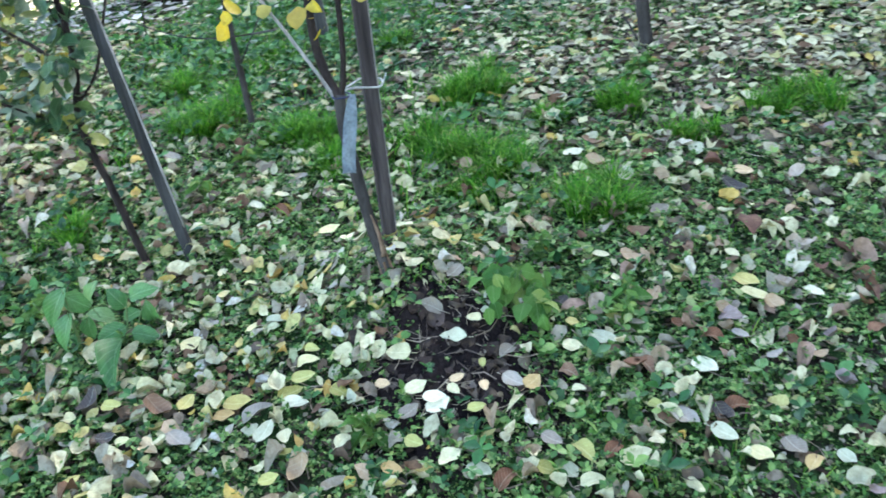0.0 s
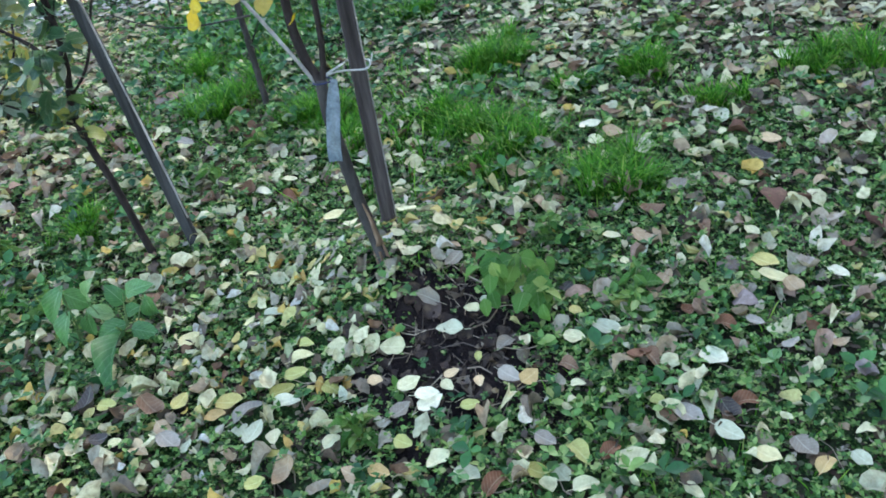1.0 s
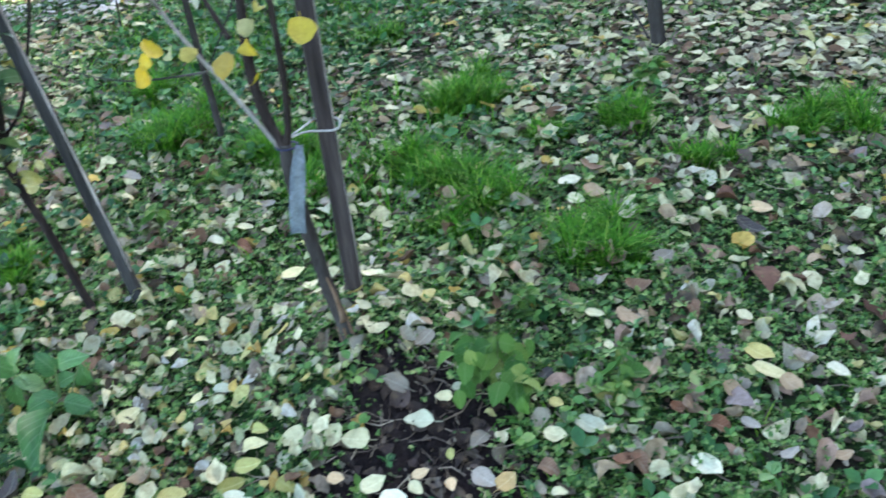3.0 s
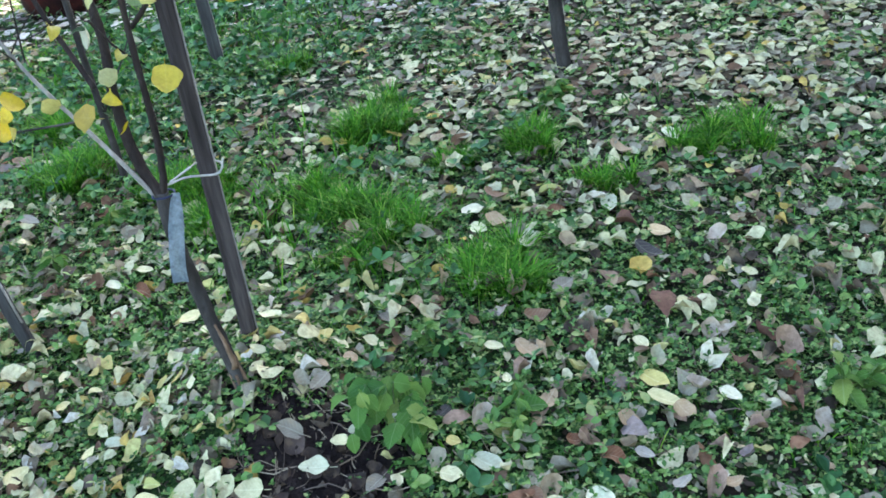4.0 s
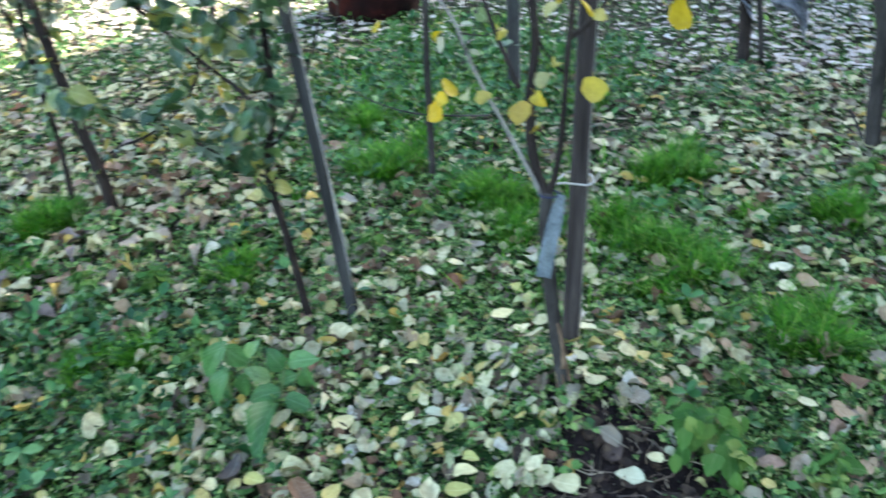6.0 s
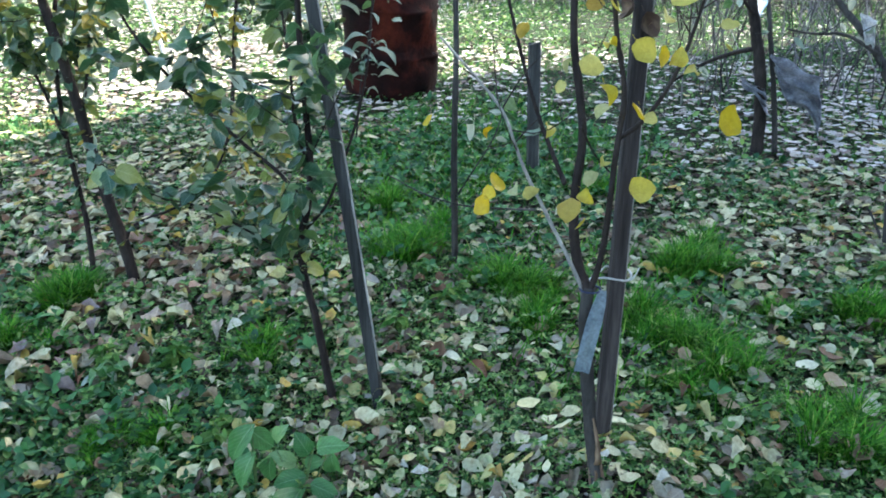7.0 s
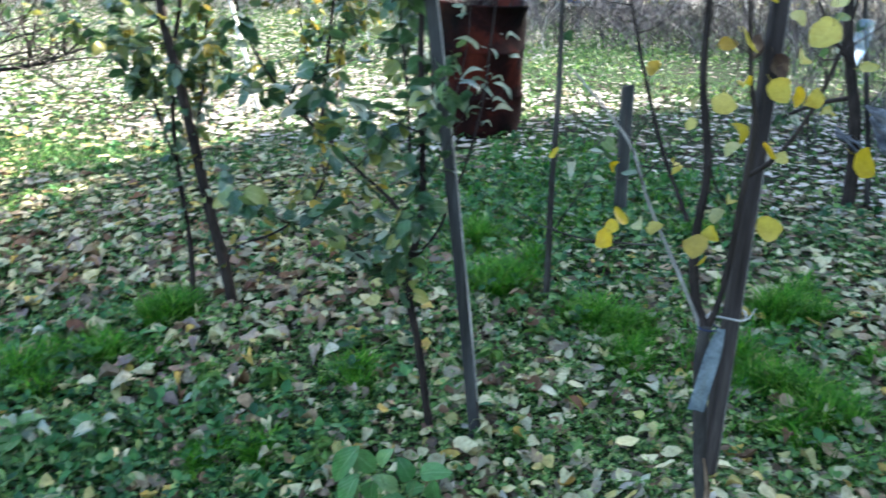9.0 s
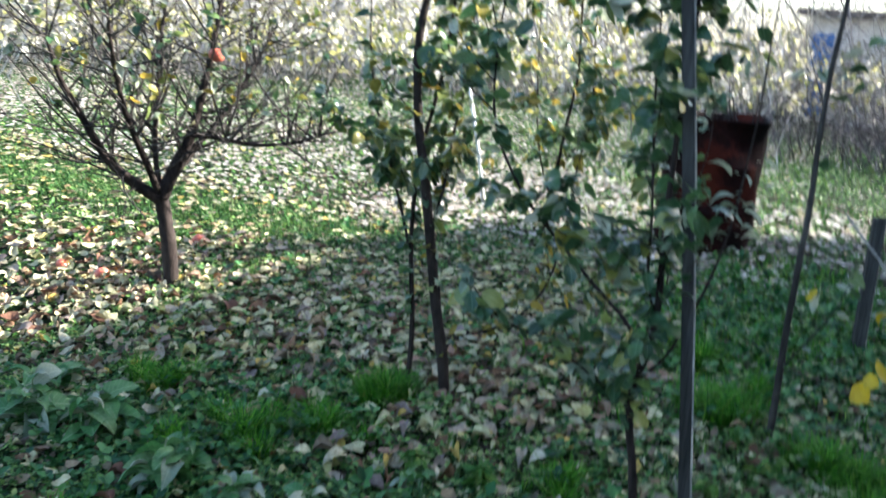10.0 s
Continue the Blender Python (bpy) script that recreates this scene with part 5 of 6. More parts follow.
thicket("thicket", 1700, 11.5, 17.0, -12, 16, (0.3, 2.6), 41, "grey-brown tangle of bare bushes along the garden's edge, darkened for shade", (0.003, 0.009), 1.3, BRUSH_SHADED, 0.09)
thicket("far_thicket", 3000, 19.0, 32.0, -85, 30, (1.2, 7.5), 42, "leafless shrubs behind the garden, paled for bright sun", (0.008, 0.032), 0.9, STALK_SUNLIT, 0.07)
thicket("low_brush", 420, 12.0, 19.5, -20, -10, (0.5, 1.9), 46, "bare grey bushes before the shed", (0.003, 0.010), 1.2, BRUSH_SHADED, 0.09)
thicket("dry_stems", 190, 6.2, 10.5, -4, 12, (0.5, 1.7), 43, "thin dry stems standing in the grass", (0.003, 0.007), 0.35, BRUSH_SHADED)
thicket("brushwood", 160, 10.5, 19.0, -80, -16, (0.3, 1.9), 45, "bare low bushes scattered over the far lawn", (0.004, 0.012), 0.5)


def hedge_leaves():
    rng = np.random.default_rng(44)
    n = 30000
    a, r = np.radians(rng.uniform(-85, 28, n)), rng.uniform(17, 31, n)
    x, y = r * np.sin(a), r * np.cos(a)
    z = height(x, y) + rng.uniform(0.2, 1, n) ** 0.8 * (0.8 + 0.13 * (r - 15))
    tv, tf = np.array([(-0.5, 0, 0), (0, -0.7, 0.1), (0.5, 0, 0), (0, 0.7, 0.1)]), (0, 1, 2, 3)
    s = rng.uniform(0.05, 0.14, n)
    u = rng.normal(0, 1, (n, 3))
    u /= np.linalg.norm(u, axis=1, keepdims=True)
    w = np.cross(u, rng.normal(0, 1, (n, 3)))
    w /= np.linalg.norm(w, axis=1, keepdims=True)
    c = np.stack([x, y, z], -1)
    V = c[:, None] + s[:, None, None] * (tv[None, :, :1] * u[:, None] + tv[None, :, 1:2] * w[:, None])
    F = np.arange(n * 4).reshape(n, 4)
    tagged(mesh_object("thicket_leaves", V.reshape(-1, 3), F, HEDGE_LEAF_SUNLIT), "sparse yellow and brown leaves in the far bushes, paled for bright sun", "bushes", kind="stuff")


hedge_leaves()

# ---- grass and weeds ----


def blades(centres, spread, n, length, rng, lean=0.5, width=0.0028):
    """Bent grass blades as arrays."""
    V, F = [], []
    for cx, cy, k in centres:
        for _ in range(int(n * k)):
            a, r = rng.uniform(0, 2 * np.pi), abs(rng.normal(0, spread * k))
            x, y = cx + r * np.cos(a), cy + r * np.sin(a)
            z = float(height(x, y)) - 0.005
            h = length * k * rng.uniform(0.45, 1.1)
            d = a + rng.normal(0, 1.5)
            out = lean * h * rng.uniform(0.3, 1.4)
            px, py = -np.sin(d) * width, np.cos(d) * width
            b = len(V)
            for s, wk in ((0, 1), (0.45, 0.9), (0.8, 0.6)):
                X, Y, Z = x + np.cos(d) * out * s * s, y + np.sin(d) * out * s * s, z + h * (s - 0.25 * s * s * lean)
                V += [(X - px * wk, Y - py * wk, Z), (X + px * wk, Y + py * wk, Z)]
            V.append((x + np.cos(d) * out, y + np.sin(d) * out, z + h * (1 - 0.3 * lean)))
            F += [(b, b + 1, b + 3, b + 2), (b + 2, b + 3, b + 5, b + 4), (b + 4, b + 5, b + 6)]
    return V, F


rng_g = np.random.default_rng(51)
for cx, cy, k in TUFTS + TUFTS_LEFT:
    clumps = [(cx + rng_g.normal(0, 0.062) * k, cy + rng_g.normal(0, 0.062) * k, k * rng_g.uniform(0.3, 1.15)) for _ in range(10)]
    tuft = thing("grass_tuft", (cx, cy, float(height(cx, cy))), "tuft of fresh green grass among fallen leaves", "grass", "grass tufts")
    for clump in clumps:
        V, F = blades([clump], 0.026, 130, 0.165, rng_g, 0.8, 0.0022)
        ob = mesh_object("clump", V, F, GRASS)
        ob.parent = tuft
        ob.matrix_parent_inverse = Matrix.Translation(tuft.location).inverted()


def meadow(name, n, x0, x1, y0, y1, keep, seed, length, width, label, mat=GRASS):
    rng = np.random.default_rng(seed)
    p = area_points(n, x0, x1, y0, y1, rng, keep)
    V, F = blades([(x, y, 1.0) for x, y in p], 0.02, 3, length, rng, 0.8, width)
    tagged(mesh_object(name, V, F, mat), label, "grass", kind="stuff")


meadow("lush_grass", 520, -0.8, 0.5, 2.9, 4.0, lambda x, y: np.exp(-(((x + 0.15 + 0.3 * (y - 3.3)) / 0.35) ** 2 + ((y - 3.4) / 0.45) ** 2)), 59, 0.14, 0.0026, "lush green grass behind the stake")
meadow("lush_grass", 3600, -2.2, -0.2, 3.3, 6.2, lambda x, y: np.exp(-(((x + 1.15) / 0.75) ** 4 + ((y - 4.75) / 1.2) ** 4)) * np.clip(1.9 * waves(x, y, 1.9) - 0.35, 0, 1), 81, 0.11, 0.003, "lush green grass between the saplings and the drum")
meadow("grass", 6500, -4.5, 2.5, 1.0, 5.6, lambda x, y: np.clip(waves(x, y, 1.3) * 1.3 - 0.5 + 0.8 * green(x, y), 0, 1) * (1 - bare(x, y)), 52, 0.06, 0.002, "thin low grass between the leaves")
meadow("left_grass", 5500, -9, -2.6, 1.6, 5.2, lambda x, y: np.clip(waves(x, y, 0.9) * 1.7 - 0.6, 0.02, 1), 57, 0.08, 0.003, "fresh grass under the apple tree", LAWN)
meadow("grass_band", 5200, -8.0, -2.6, 3.9, 5.8, lambda x, y: np.exp(-((y - 4.65 - 0.25 * (x + 4.4)) / 0.32) ** 2) * np.clip(0.3 + waves(x, y, 2.2), 0, 1), 67, 0.10, 0.003, "band of green grass behind the apple tree", LAWN)
meadow("far_grass", 36000, -14, 5, 3.9, 19, lambda x, y: np.clip(waves(x, y, 0.8) * 1.6 - 0.35 + green(x, y), 0.08, 1), 53, 0.085, 0.004, "grass on the far lawn", LAWN)


SINGLE_AT = dict(pale=PALE_AT, silver=SILVER_AT, mauve=MAUVE_AT, peach=PEACH_AT, lime=LIME_AT, lilac=LILAC_AT, amber=AMBER_AT, brown=BROWN_AT, yellow=YELLOW_AT, white=WHITE_AT, cream=CREAM_AT, olive=OLIVE_AT, dark=DARK_AT, tan=TAN_AT, rust=RUST_AT)
SPOTS = np.array([row[:2] for rows in SINGLE_AT.values() for row in rows])


def clear(p, r=0.034):
    """Leaves out what would lie right on or under a single leaf."""
    keep = np.ones(len(p), bool)
    for x, y in SPOTS:
        keep &= np.hypot(p[:, 0] - x, p[:, 1] - y) > r
    return p[keep]


def cover(name, n, x0, x1, y0, y1, keep, size, seed, label, lift=0.04, mat=COVER, category="weeds", tilt=0.4, coarse=False, rosette=1):
    """Low creeping weeds: many small leaves at slightly varied heights."""
    rng = np.random.default_rng(seed)
    p = area_points(n, x0, x1, y0, y1, rng, keep)
    if x0 > -4.5:
        p = clear(p, 0.024)
    zz = np.repeat(height(p[:, 0], p[:, 1]) + rng.uniform(0.004, 1, len(p)) ** 1.5 * lift, rosette)
    yaw = np.repeat(rng.uniform(0, 6.283, len(p)), rosette) + np.tile(np.arange(rosette) * 6.283 / rosette, len(p))
    s = np.repeat(rng.uniform(*size, len(p)), rosette)
    p = np.repeat(p, rosette, 0)
    m = len(p)
    s = s * rng.uniform(0.75, 1.2, m)
    yaw = yaw + rng.normal(0, 0.3, m)
    pit, rol = rng.normal(0.15 if rosette == 1 else 0.3, tilt, m), rng.normal(0, tilt, m)
    if coarse:
        tv = np.array([(0, 0, 0), (-0.33, 0.3, 0.06), (0.35, 0.36, 0.07), (-0.27, 0.74, 0.05), (0.25, 0.78, 0.02), (0.02, 1.02, -0.04)])
        tf = [(0, 5, 3, 1), (0, 2, 4, 5)]
    else:
        tv = np.array([(0, 0, 0), (-0.16, 0.2, 0.04), (0.15, 0.18, 0.05), (-0.33, 0.5, 0.09), (0.35, 0.48, 0.07), (-0.22, 0.82, 0.03), (0.24, 0.8, 0.02), (0.02, 1.05, -0.08)])
        tf = [(0, 7, 5, 3, 1), (0, 2, 4, 6, 7)]
    L = tv[None] * s[:, None, None]
    x, y, z = L[..., 0], L[..., 1], L[..., 2]
    c, q = np.cos(rol)[:, None], np.sin(rol)[:, None]
    x, z = c * x + q * z, c * z - q * x
    c, q = np.cos(pit)[:, None], np.sin(pit)[:, None]
    y, z = c * y - q * z, c * z + q * y
    c, q = np.cos(yaw)[:, None], np.sin(yaw)[:, None]
    x, y = c * x - q * y, c * y + q * x
    V = np.stack([x + p[:, :1], y + p[:, 1:], z + zz[:, None]], -1).reshape(-1, 3)
    F = [tuple(len(tv) * i + k for k in t) for i in range(m) for t in tf]
    tagged(mesh_object(name, V, F, mat, True), label, category, kind="stuff")


def near_grain(x, y):
    """Patchy thickness of the creeping weeds: none on dug soil, less in grass and under thick litter."""
    return np.clip(0.42 + 0.9 * waves(x, y, 2.6) * waves(y, x, 5.1) ** 0.5, 0, 1) * (1 - 0.97 * bare(x, y)) * (1 - 0.6 * tufty(x, y)) * (1 - 0.7 * np.clip((y - 3.1) / 0.9, 0, 1))


cover("low_weeds", 40000, -1.75, 1.8, 1.5, 3.7, near_grain, (0.008, 0.017), 54, "low creeping green weeds covering the soil", 0.048, tilt=0.4, rosette=5)
cover("low_weeds", 14000, -4.0, -1.75, 1.4, 4.7, near_grain, (0.011, 0.024), 65, "low creeping green weeds under the pear saplings", 0.055, tilt=0.4, rosette=5)
cover("low_weeds", 9000, -1.75, 2.2, 3.7, 5.0, near_grain, (0.012, 0.026), 66, "low creeping green weeds among dense fallen leaves", 0.05, tilt=0.4, coarse=True, rosette=4)
cover("clover_weeds", 10500, -3.8, 2.0, 1.4, 4.8, lambda x, y: np.clip(waves(x, y, 3.1) * waves(y, x, 1.7) * 2.2 - 0.25 + 0.5 * green(x, y), 0.05, 1) * (1 - bare(x, y)) * (1 - 0.9 * tufty(x, y)), (0.016, 0.034), 58, "broader green weed leaves in patches", 0.065, tilt=0.35, rosette=4)
cover("moss", 62000, -1.7, 1.8, 1.5, 3.4, lambda x, y: np.clip(0.45 + 0.6 * waves(x, y, 3.3), 0, 1) * (1 - 0.95 * bare(x, y)) * (1 - 0.7 * tufty(x, y)), (0.005, 0.012), 64, "fine green moss and seedlings between the leaves", 0.02, MOSS, "moss", 0.8, True)
cover("broad_weeds", 6000, -4.2, 1.8, 1.2, 5.2, lambda x, y: np.clip(waves(y, x, 2.3) * 1.6 - 0.75 + 0.7 * green(x, y), 0, 1) * (1 - bare(x, y)) * (1 - 0.9 * tufty(x, y)), (0.02, 0.048), 63, "broad dark green weed leaves in loose patches", 0.07, BROAD, "weeds", 0.35, False, 4)
cover("broad_weeds", 3600, -2.1, -0.2, 3.5, 6.0, lambda x, y: np.exp(-(((x + 1.15) / 0.75) ** 4 + ((y - 4.75) / 1.1) ** 4)) * np.clip(0.25 + 0.8 * waves(y, x, 1.7), 0, 1), (0.022, 0.05), 82, "broad green weed leaves between the saplings and the drum", 0.08, BROAD, "weeds", 0.45, False, 4)
cover("broad_weeds", 2600, -3.6, -1.2, 1.9, 3.2, lambda x, y: np.exp(-(((x + 2.2) / 1.0) ** 4 + ((y - 2.5) / 0.55) ** 4)) * np.clip(2.0 * waves(y, x, 2.1) - 0.45, 0, 1), (0.022, 0.05), 83, "broad dark green weed leaves before the pear saplings", 0.075, BROAD, "weeds", 0.45, False, 4)
cover("outer_weeds", 9000, -8, 4.9, -4.5, 5.2, lambda x, y: np.clip(0.15 + 0.8 * waves(x, y, 1.3), 0, 1) * np.clip(np.maximum((1.6 - y) / 0.3, (x - 1.9) / 0.3), 0, 1), (0.02, 0.045), 84, "low green weeds on the rest of the plot", 0.05, coarse=True, rosette=4)
cover("far_weeds", 85000, -12, 4.5, 4.8, 15, lambda x, y: np.clip(0.1 + 0.8 * waves(x, y, 1.1), 0, 1), (0.02, 0.045), 55, "low green weeds on the far ground", 0.06, coarse=True)

cover("left_weeds", 55000, -9.5, -3.8, 1.2, 4.8, lambda x, y: np.clip(0.1 + 0.8 * waves(x, y, 1.6), 0, 1), (0.014, 0.036), 56, "low green weeds under the apple tree", coarse=True)

cover("leaf_crumbs", 60000, -4.0, 2.2, 1.4, 5.0, lambda x, y: 1 - 0.35 * bare(x, y), (0.006, 0.024), 60, "brown and grey crumbs of rotting leaves on the soil", 0.012, CRUMBS, "leaves", 0.3, True)

cover("far_crumbs", 20000, -6, 3.0, 4.9, 9, None, (0.015, 0.045), 62, "rotting leaf crumbs on the far ground", 0.015, CRUMBS, "leaves", 0.3, True)

WEED = [leaf_mesh("weed_leaf", WEED_LEAF, 1, 0.52, 0.14, -0.4, 0.5, 0.15, 0.09), leaf_mesh("weed_leaf", WEED_LEAF, 1, 0.66, 0.2, -0.3, 0.4, 0.15, 0.11), leaf_mesh("weed_leaf", WEED_LEAF, 1, 0.45, 0.25, 0.3, 0.6, 0.15, 0.08)]

SILVER_DOCK = leaf_mesh("weed_leaf", PEAR_LEAF_PALE, 1, 0.5, 0.16, -0.6, 0.45, 0.2)
DOCK = [leaf_mesh("weed_leaf", DOCK_LEAF, 1, 0.5, 0.14, -0.5, 0.45, 0.2), leaf_mesh("weed_leaf", DOCK_LEAF, 1, 0.6, 0.1, -0.25, 0.35, 0.2), leaf_mesh("weed_leaf", DOCK_LEAF, 1, 0.42, 0.2, -0.7, 0.5, 0.2)]


def weed_plant(x, y, k, rng):
    z = float(height(x, y))
    t = thing("weed_plant", (x, y, z), "broad-leaved green weed growing among fallen leaves", "weed", "broad-leaved weeds")
    for _ in range(max(1, round(2 * k))):
        top = Vector((x + rng.uniform(-0.05, 0.05), y + rng.uniform(-0.05, 0.05), z + 0.13 * k * rng.uniform(0.6, 1.1)))
        foot = Vector((x + rng.uniform(-0.03, 0.03), y + rng.uniform(-0.03, 0.03), z - 0.01))
        bm = bmesh.new()
        line = refine([foot, foot.lerp(top, 0.5) + Vector((rng.uniform(-0.01, 0.01), 0, 0.01)), top], 1)
        tube(bm, line, 0.003, 0.0018, 6, rng=rng)
        part("stem", bm, WEED_STEM, t)
        for q, f in ((0.25, 0.7), (0.45, 0.95), (0.65, 1.0), (0.82, 0.8), (0.98, 0.55)):
            a = rng.uniform(0, 6.28)
            p = foot.lerp(top, q)
            for turn in (a, a + math.pi + rng.uniform(-0.4, 0.4), a + 1.6):
                face = Euler((rng.uniform(-1.0, 0.4), rng.uniform(-0.6, 0.6), turn), "XYZ").to_matrix().to_4x4()
                broad = x < -0.9 and k >= 0.9
                put_leaf(t, rng.choice((DOCK + [SILVER_DOCK]) if broad else WEED), p, rng, (0.115 if broad else 0.085) * k * f * rng.uniform(0.6, 1.2), facing=face)


def tall_weed(name, label, rows, foot, kinds, rng, droop, split=1):
    """A weed with a few large leaves, each from its base to its tip."""
    x, y = foot
    t = thing(name, (x, y, float(height(x, y))), label, "weed", "broad-leaved weeds")
    for bx, by, bz, tx, ty, tz, wide in rows:
        a, b = Vector((bx, by, bz)), Vector((tx, ty, tz))
        leaves = []
        for k in range(split - 1):
            q = rng.uniform(0.15, 0.85)
            p = a.lerp(b, q) + Vector((rng.gauss(0, 0.022), rng.gauss(0, 0.03), rng.uniform(0.0, 0.02)))
            turn = Euler((rng.uniform(-1.5, -0.2), rng.uniform(-0.6, 0.6), rng.uniform(1.6, 4.7))).to_matrix().to_4x4()
            leaves.append(put_leaf(t, rng.choice(kinds), p, rng, 1.0, facing=turn @ Matrix.Diagonal((wide * 0.62, wide * 0.9, wide * 0.9, 1))))
        base, tip = a, b if split == 1 else a.lerp(b, 0.75)
        along = tip - base
        n = along.length
        along.normalize()
        side = along.cross(Vector((rng.uniform(-0.35, 0.35), -0.75, 0.85))).normalized()
        turn = Matrix((side, along, side.cross(along))).transposed().to_4x4()
        leaves.append(put_leaf(t, rng.choice(kinds), base, rng, 1.0, facing=turn @ Matrix.Diagonal((wide if split == 1 else wide * 0.95, n, n, 1))))
        root = Vector((x + 0.4 * (bx - x) * rng.uniform(0.2, 1), y + 0.3 * (by - y), float(height(x, y)) - 0.01))
        bm = bmesh.new()
        tube(bm, refine([root, root.lerp(base, 0.6) + Vector((0, 0, droop)), base], 1), 0.0026, 0.0016, 5, rng=rng)
        stem = part("stem", bm, WEED_STEM, t)
        for ob in leaves:
            ob.parent = stem
            ob.matrix_parent_inverse = Matrix.Identity(4)


BIG_DOCK = [leaf_mesh("weed_leaf", DOCK_LEAF, 1, 1.0, fo, cu, 0.5, 0.02) for fo, cu in ((0.16, -0.3), (0.22, -0.4), (0.12, -0.22))]
BIG_NETTLE = [leaf_mesh("weed_leaf", WEED_LEAF, 1, 0.96, fo, cu, 0.35, 0.02, 0.08) for fo, cu in ((0.12, -0.2), (0.16, -0.3), (0.08, -0.15))]
tall_weed("dock_plant", "dock with large smooth drooping green leaves among fallen leaves", [r for r in DOCK_AT if r[0] < -1.02], (-1.08, 2.31), BIG_DOCK, random.Random(3), 0.02)
tall_weed("dock_plant", "dock with long hanging green leaves and one silvery underside", [r for r in DOCK_AT if r[0] >= -1.02], (-0.96, 2.33), BIG_DOCK, random.Random(4), 0.02)
tall_weed("nettle_plant", "bushy yellow-green weed with toothed drooping leaves beside dug soil", NETTLE_AT, (0.16, 2.42), BIG_NETTLE, random.Random(6), 0.02, 4)
rng_w = random.Random(61)
for x, y, k in WEEDS:
    weed_plant(x, y, k, rng_w)

# ---- fallen leaves ----
rng_l = np.random.default_rng(71)


def sizes_for(p, lo, hi):
    return np.clip(rng_l.lognormal(math.log((lo + hi) / 2), 0.24, len(p)), 0.6 * lo, 1.1 * hi)


def litter(x, y):
    """How thickly the leaves lie: sparse on the green before the sapling, thick further back."""
    far_off = np.clip((y - 3.15) / 0.95, 0, 1)
    here = 0.20 + 0.30 * np.clip((0.15 - x) / 0.4, 0, 1) + 0.22 * np.exp(-(((x - 0.85) / 0.22) ** 2 + ((y - 2.55) / 0.35) ** 2))
    thick = 0.55 + 0.4 * np.clip((x + 0.35) / 0.5, 0, 1)
    here = here - 0.12 * np.clip((-0.5 - x) / 0.3, 0, 1) * np.clip((2.3 - y) / 0.3, 0, 1)
    d = (here + (thick - here) * far_off * far_off * (3 - 2 * far_off)) * np.clip(0.35 + 1.1 * waves(x, y, 2.9), 0, 1.25)
    return np.clip(d, 0, 1) * (1 - green(x, y)) * (1 - 0.95 * bare(x, y)) * (1 - 0.75 * tufty(x, y))


near = clear(area_points(20000, -4.6, 2.6, 1.2, 5.2, rng_l, litter))
under = area_points(13000, -4.4, 2.4, 1.4, 5.4, rng_l, lambda x, y: np.clip(0.30 + 0.75 * np.clip((y - 2.9) / 1.0, 0, 1), 0, 1) * (1 - 0.8 * green(x, y)) * (1 - 0.9 * bare(x, y)) * (1 - 0.8 * tufty(x, y)))
scatter_leaves("decayed_leaves", under, sizes_for(under, 0.035, 0.07), LITTER_UNDER, "flat grey-brown decayed leaves on the soil", lift=(0.006, 0.022), tilt=0.16, rng=rng_l)
rotten = area_points(900, -0.35, 0.42, 1.85, 2.6, rng_l, lambda x, y: 0.55 * bare(x, y))
scatter_leaves("rotten_leaves", rotten, sizes_for(rotten, 0.025, 0.05), LITTER_ROTTEN, "dark rotting leaves on the dug soil", lift=(0.004, 0.02), tilt=0.3, rng=rng_l, curl=0.4)
scatter_leaves("fallen_leaves", near, sizes_for(near, 0.034, 0.07), LITTER, "pale grey-green and brown fallen leaves", lift=(0.012, 0.05), tilt=0.27, rng=rng_l)
middle = area_points(11000, -4.5, 4.0, 5.1, 8.2, rng_l, lambda x, y: (1 - 0.9 * green(x, y)) * np.clip(0.5 + 0.6 * waves(x, y, 1.5), 0, 1))
scatter_leaves("middle_fallen_leaves", middle, sizes_for(middle, 0.04, 0.075), LITTER_FAR_LIT, "dense fallen leaves behind the saplings, paled for sun and haze", tilt=0.2, rng=rng_l, coarse=True)
far = area_points(60000, -18, 6, 7.8, 20, rng_l, lambda x, y: np.clip(0.15 + 0.8 * waves(x, y, 0.9) + 0.3 * (x < -3.2), 0, 1) * (1 - green(x, y)) * np.where((x > -3) & (y > 7.5), 0.3, 1.0))
scatter_leaves("far_fallen_leaves", far, sizes_for(far, 0.035, 0.07), LITTER_FAR_LIT, "dense fallen leaves on the far ground, paled for sun and haze", tilt=0.25, rng=rng_l, coarse=True)
outer = area_points(15000, -8, 4.9, -4.5, 5.2, np.random.default_rng(91), lambda x, y: np.clip(0.25 + 0.7 * waves(x, y, 1.1), 0, 1) * np.clip(np.maximum((1.55 - y) / 0.3, (x - 2.25) / 0.3), 0, 1))
scatter_leaves("outer_fallen_leaves", outer, np.random.default_rng(92).uniform(0.035, 0.075, len(outer)), LITTER, "pale and brown fallen leaves on the rest of the plot", tilt=0.25, rng=np.random.default_rng(93), coarse=True)
beyond = area_points(16000, -14, -4.0, 4.8, 8.5, rng_l, lambda x, y: np.clip(0.3 + 0.8 * waves(x, y, 0.9), 0, 1) * (1 - green(x, y)))
scatter_leaves("far_fallen_leaves", beyond, sizes_for(beyond, 0.035, 0.07), LITTER_FAR_LIT, "fallen leaves behind the apple tree, paled for sun and haze", tilt=0.25, rng=rng_l, coarse=True)
left = area_points(9500, -10.5, -1.6, 1.6, 5.0, rng_l, lambda x, y: (1 - green(x, y)) * (0.25 + 0.7 * waves(x, y, 1.2)) * np.clip(0.12 + (y - 2.35) / 0.7, 0.12, 1))
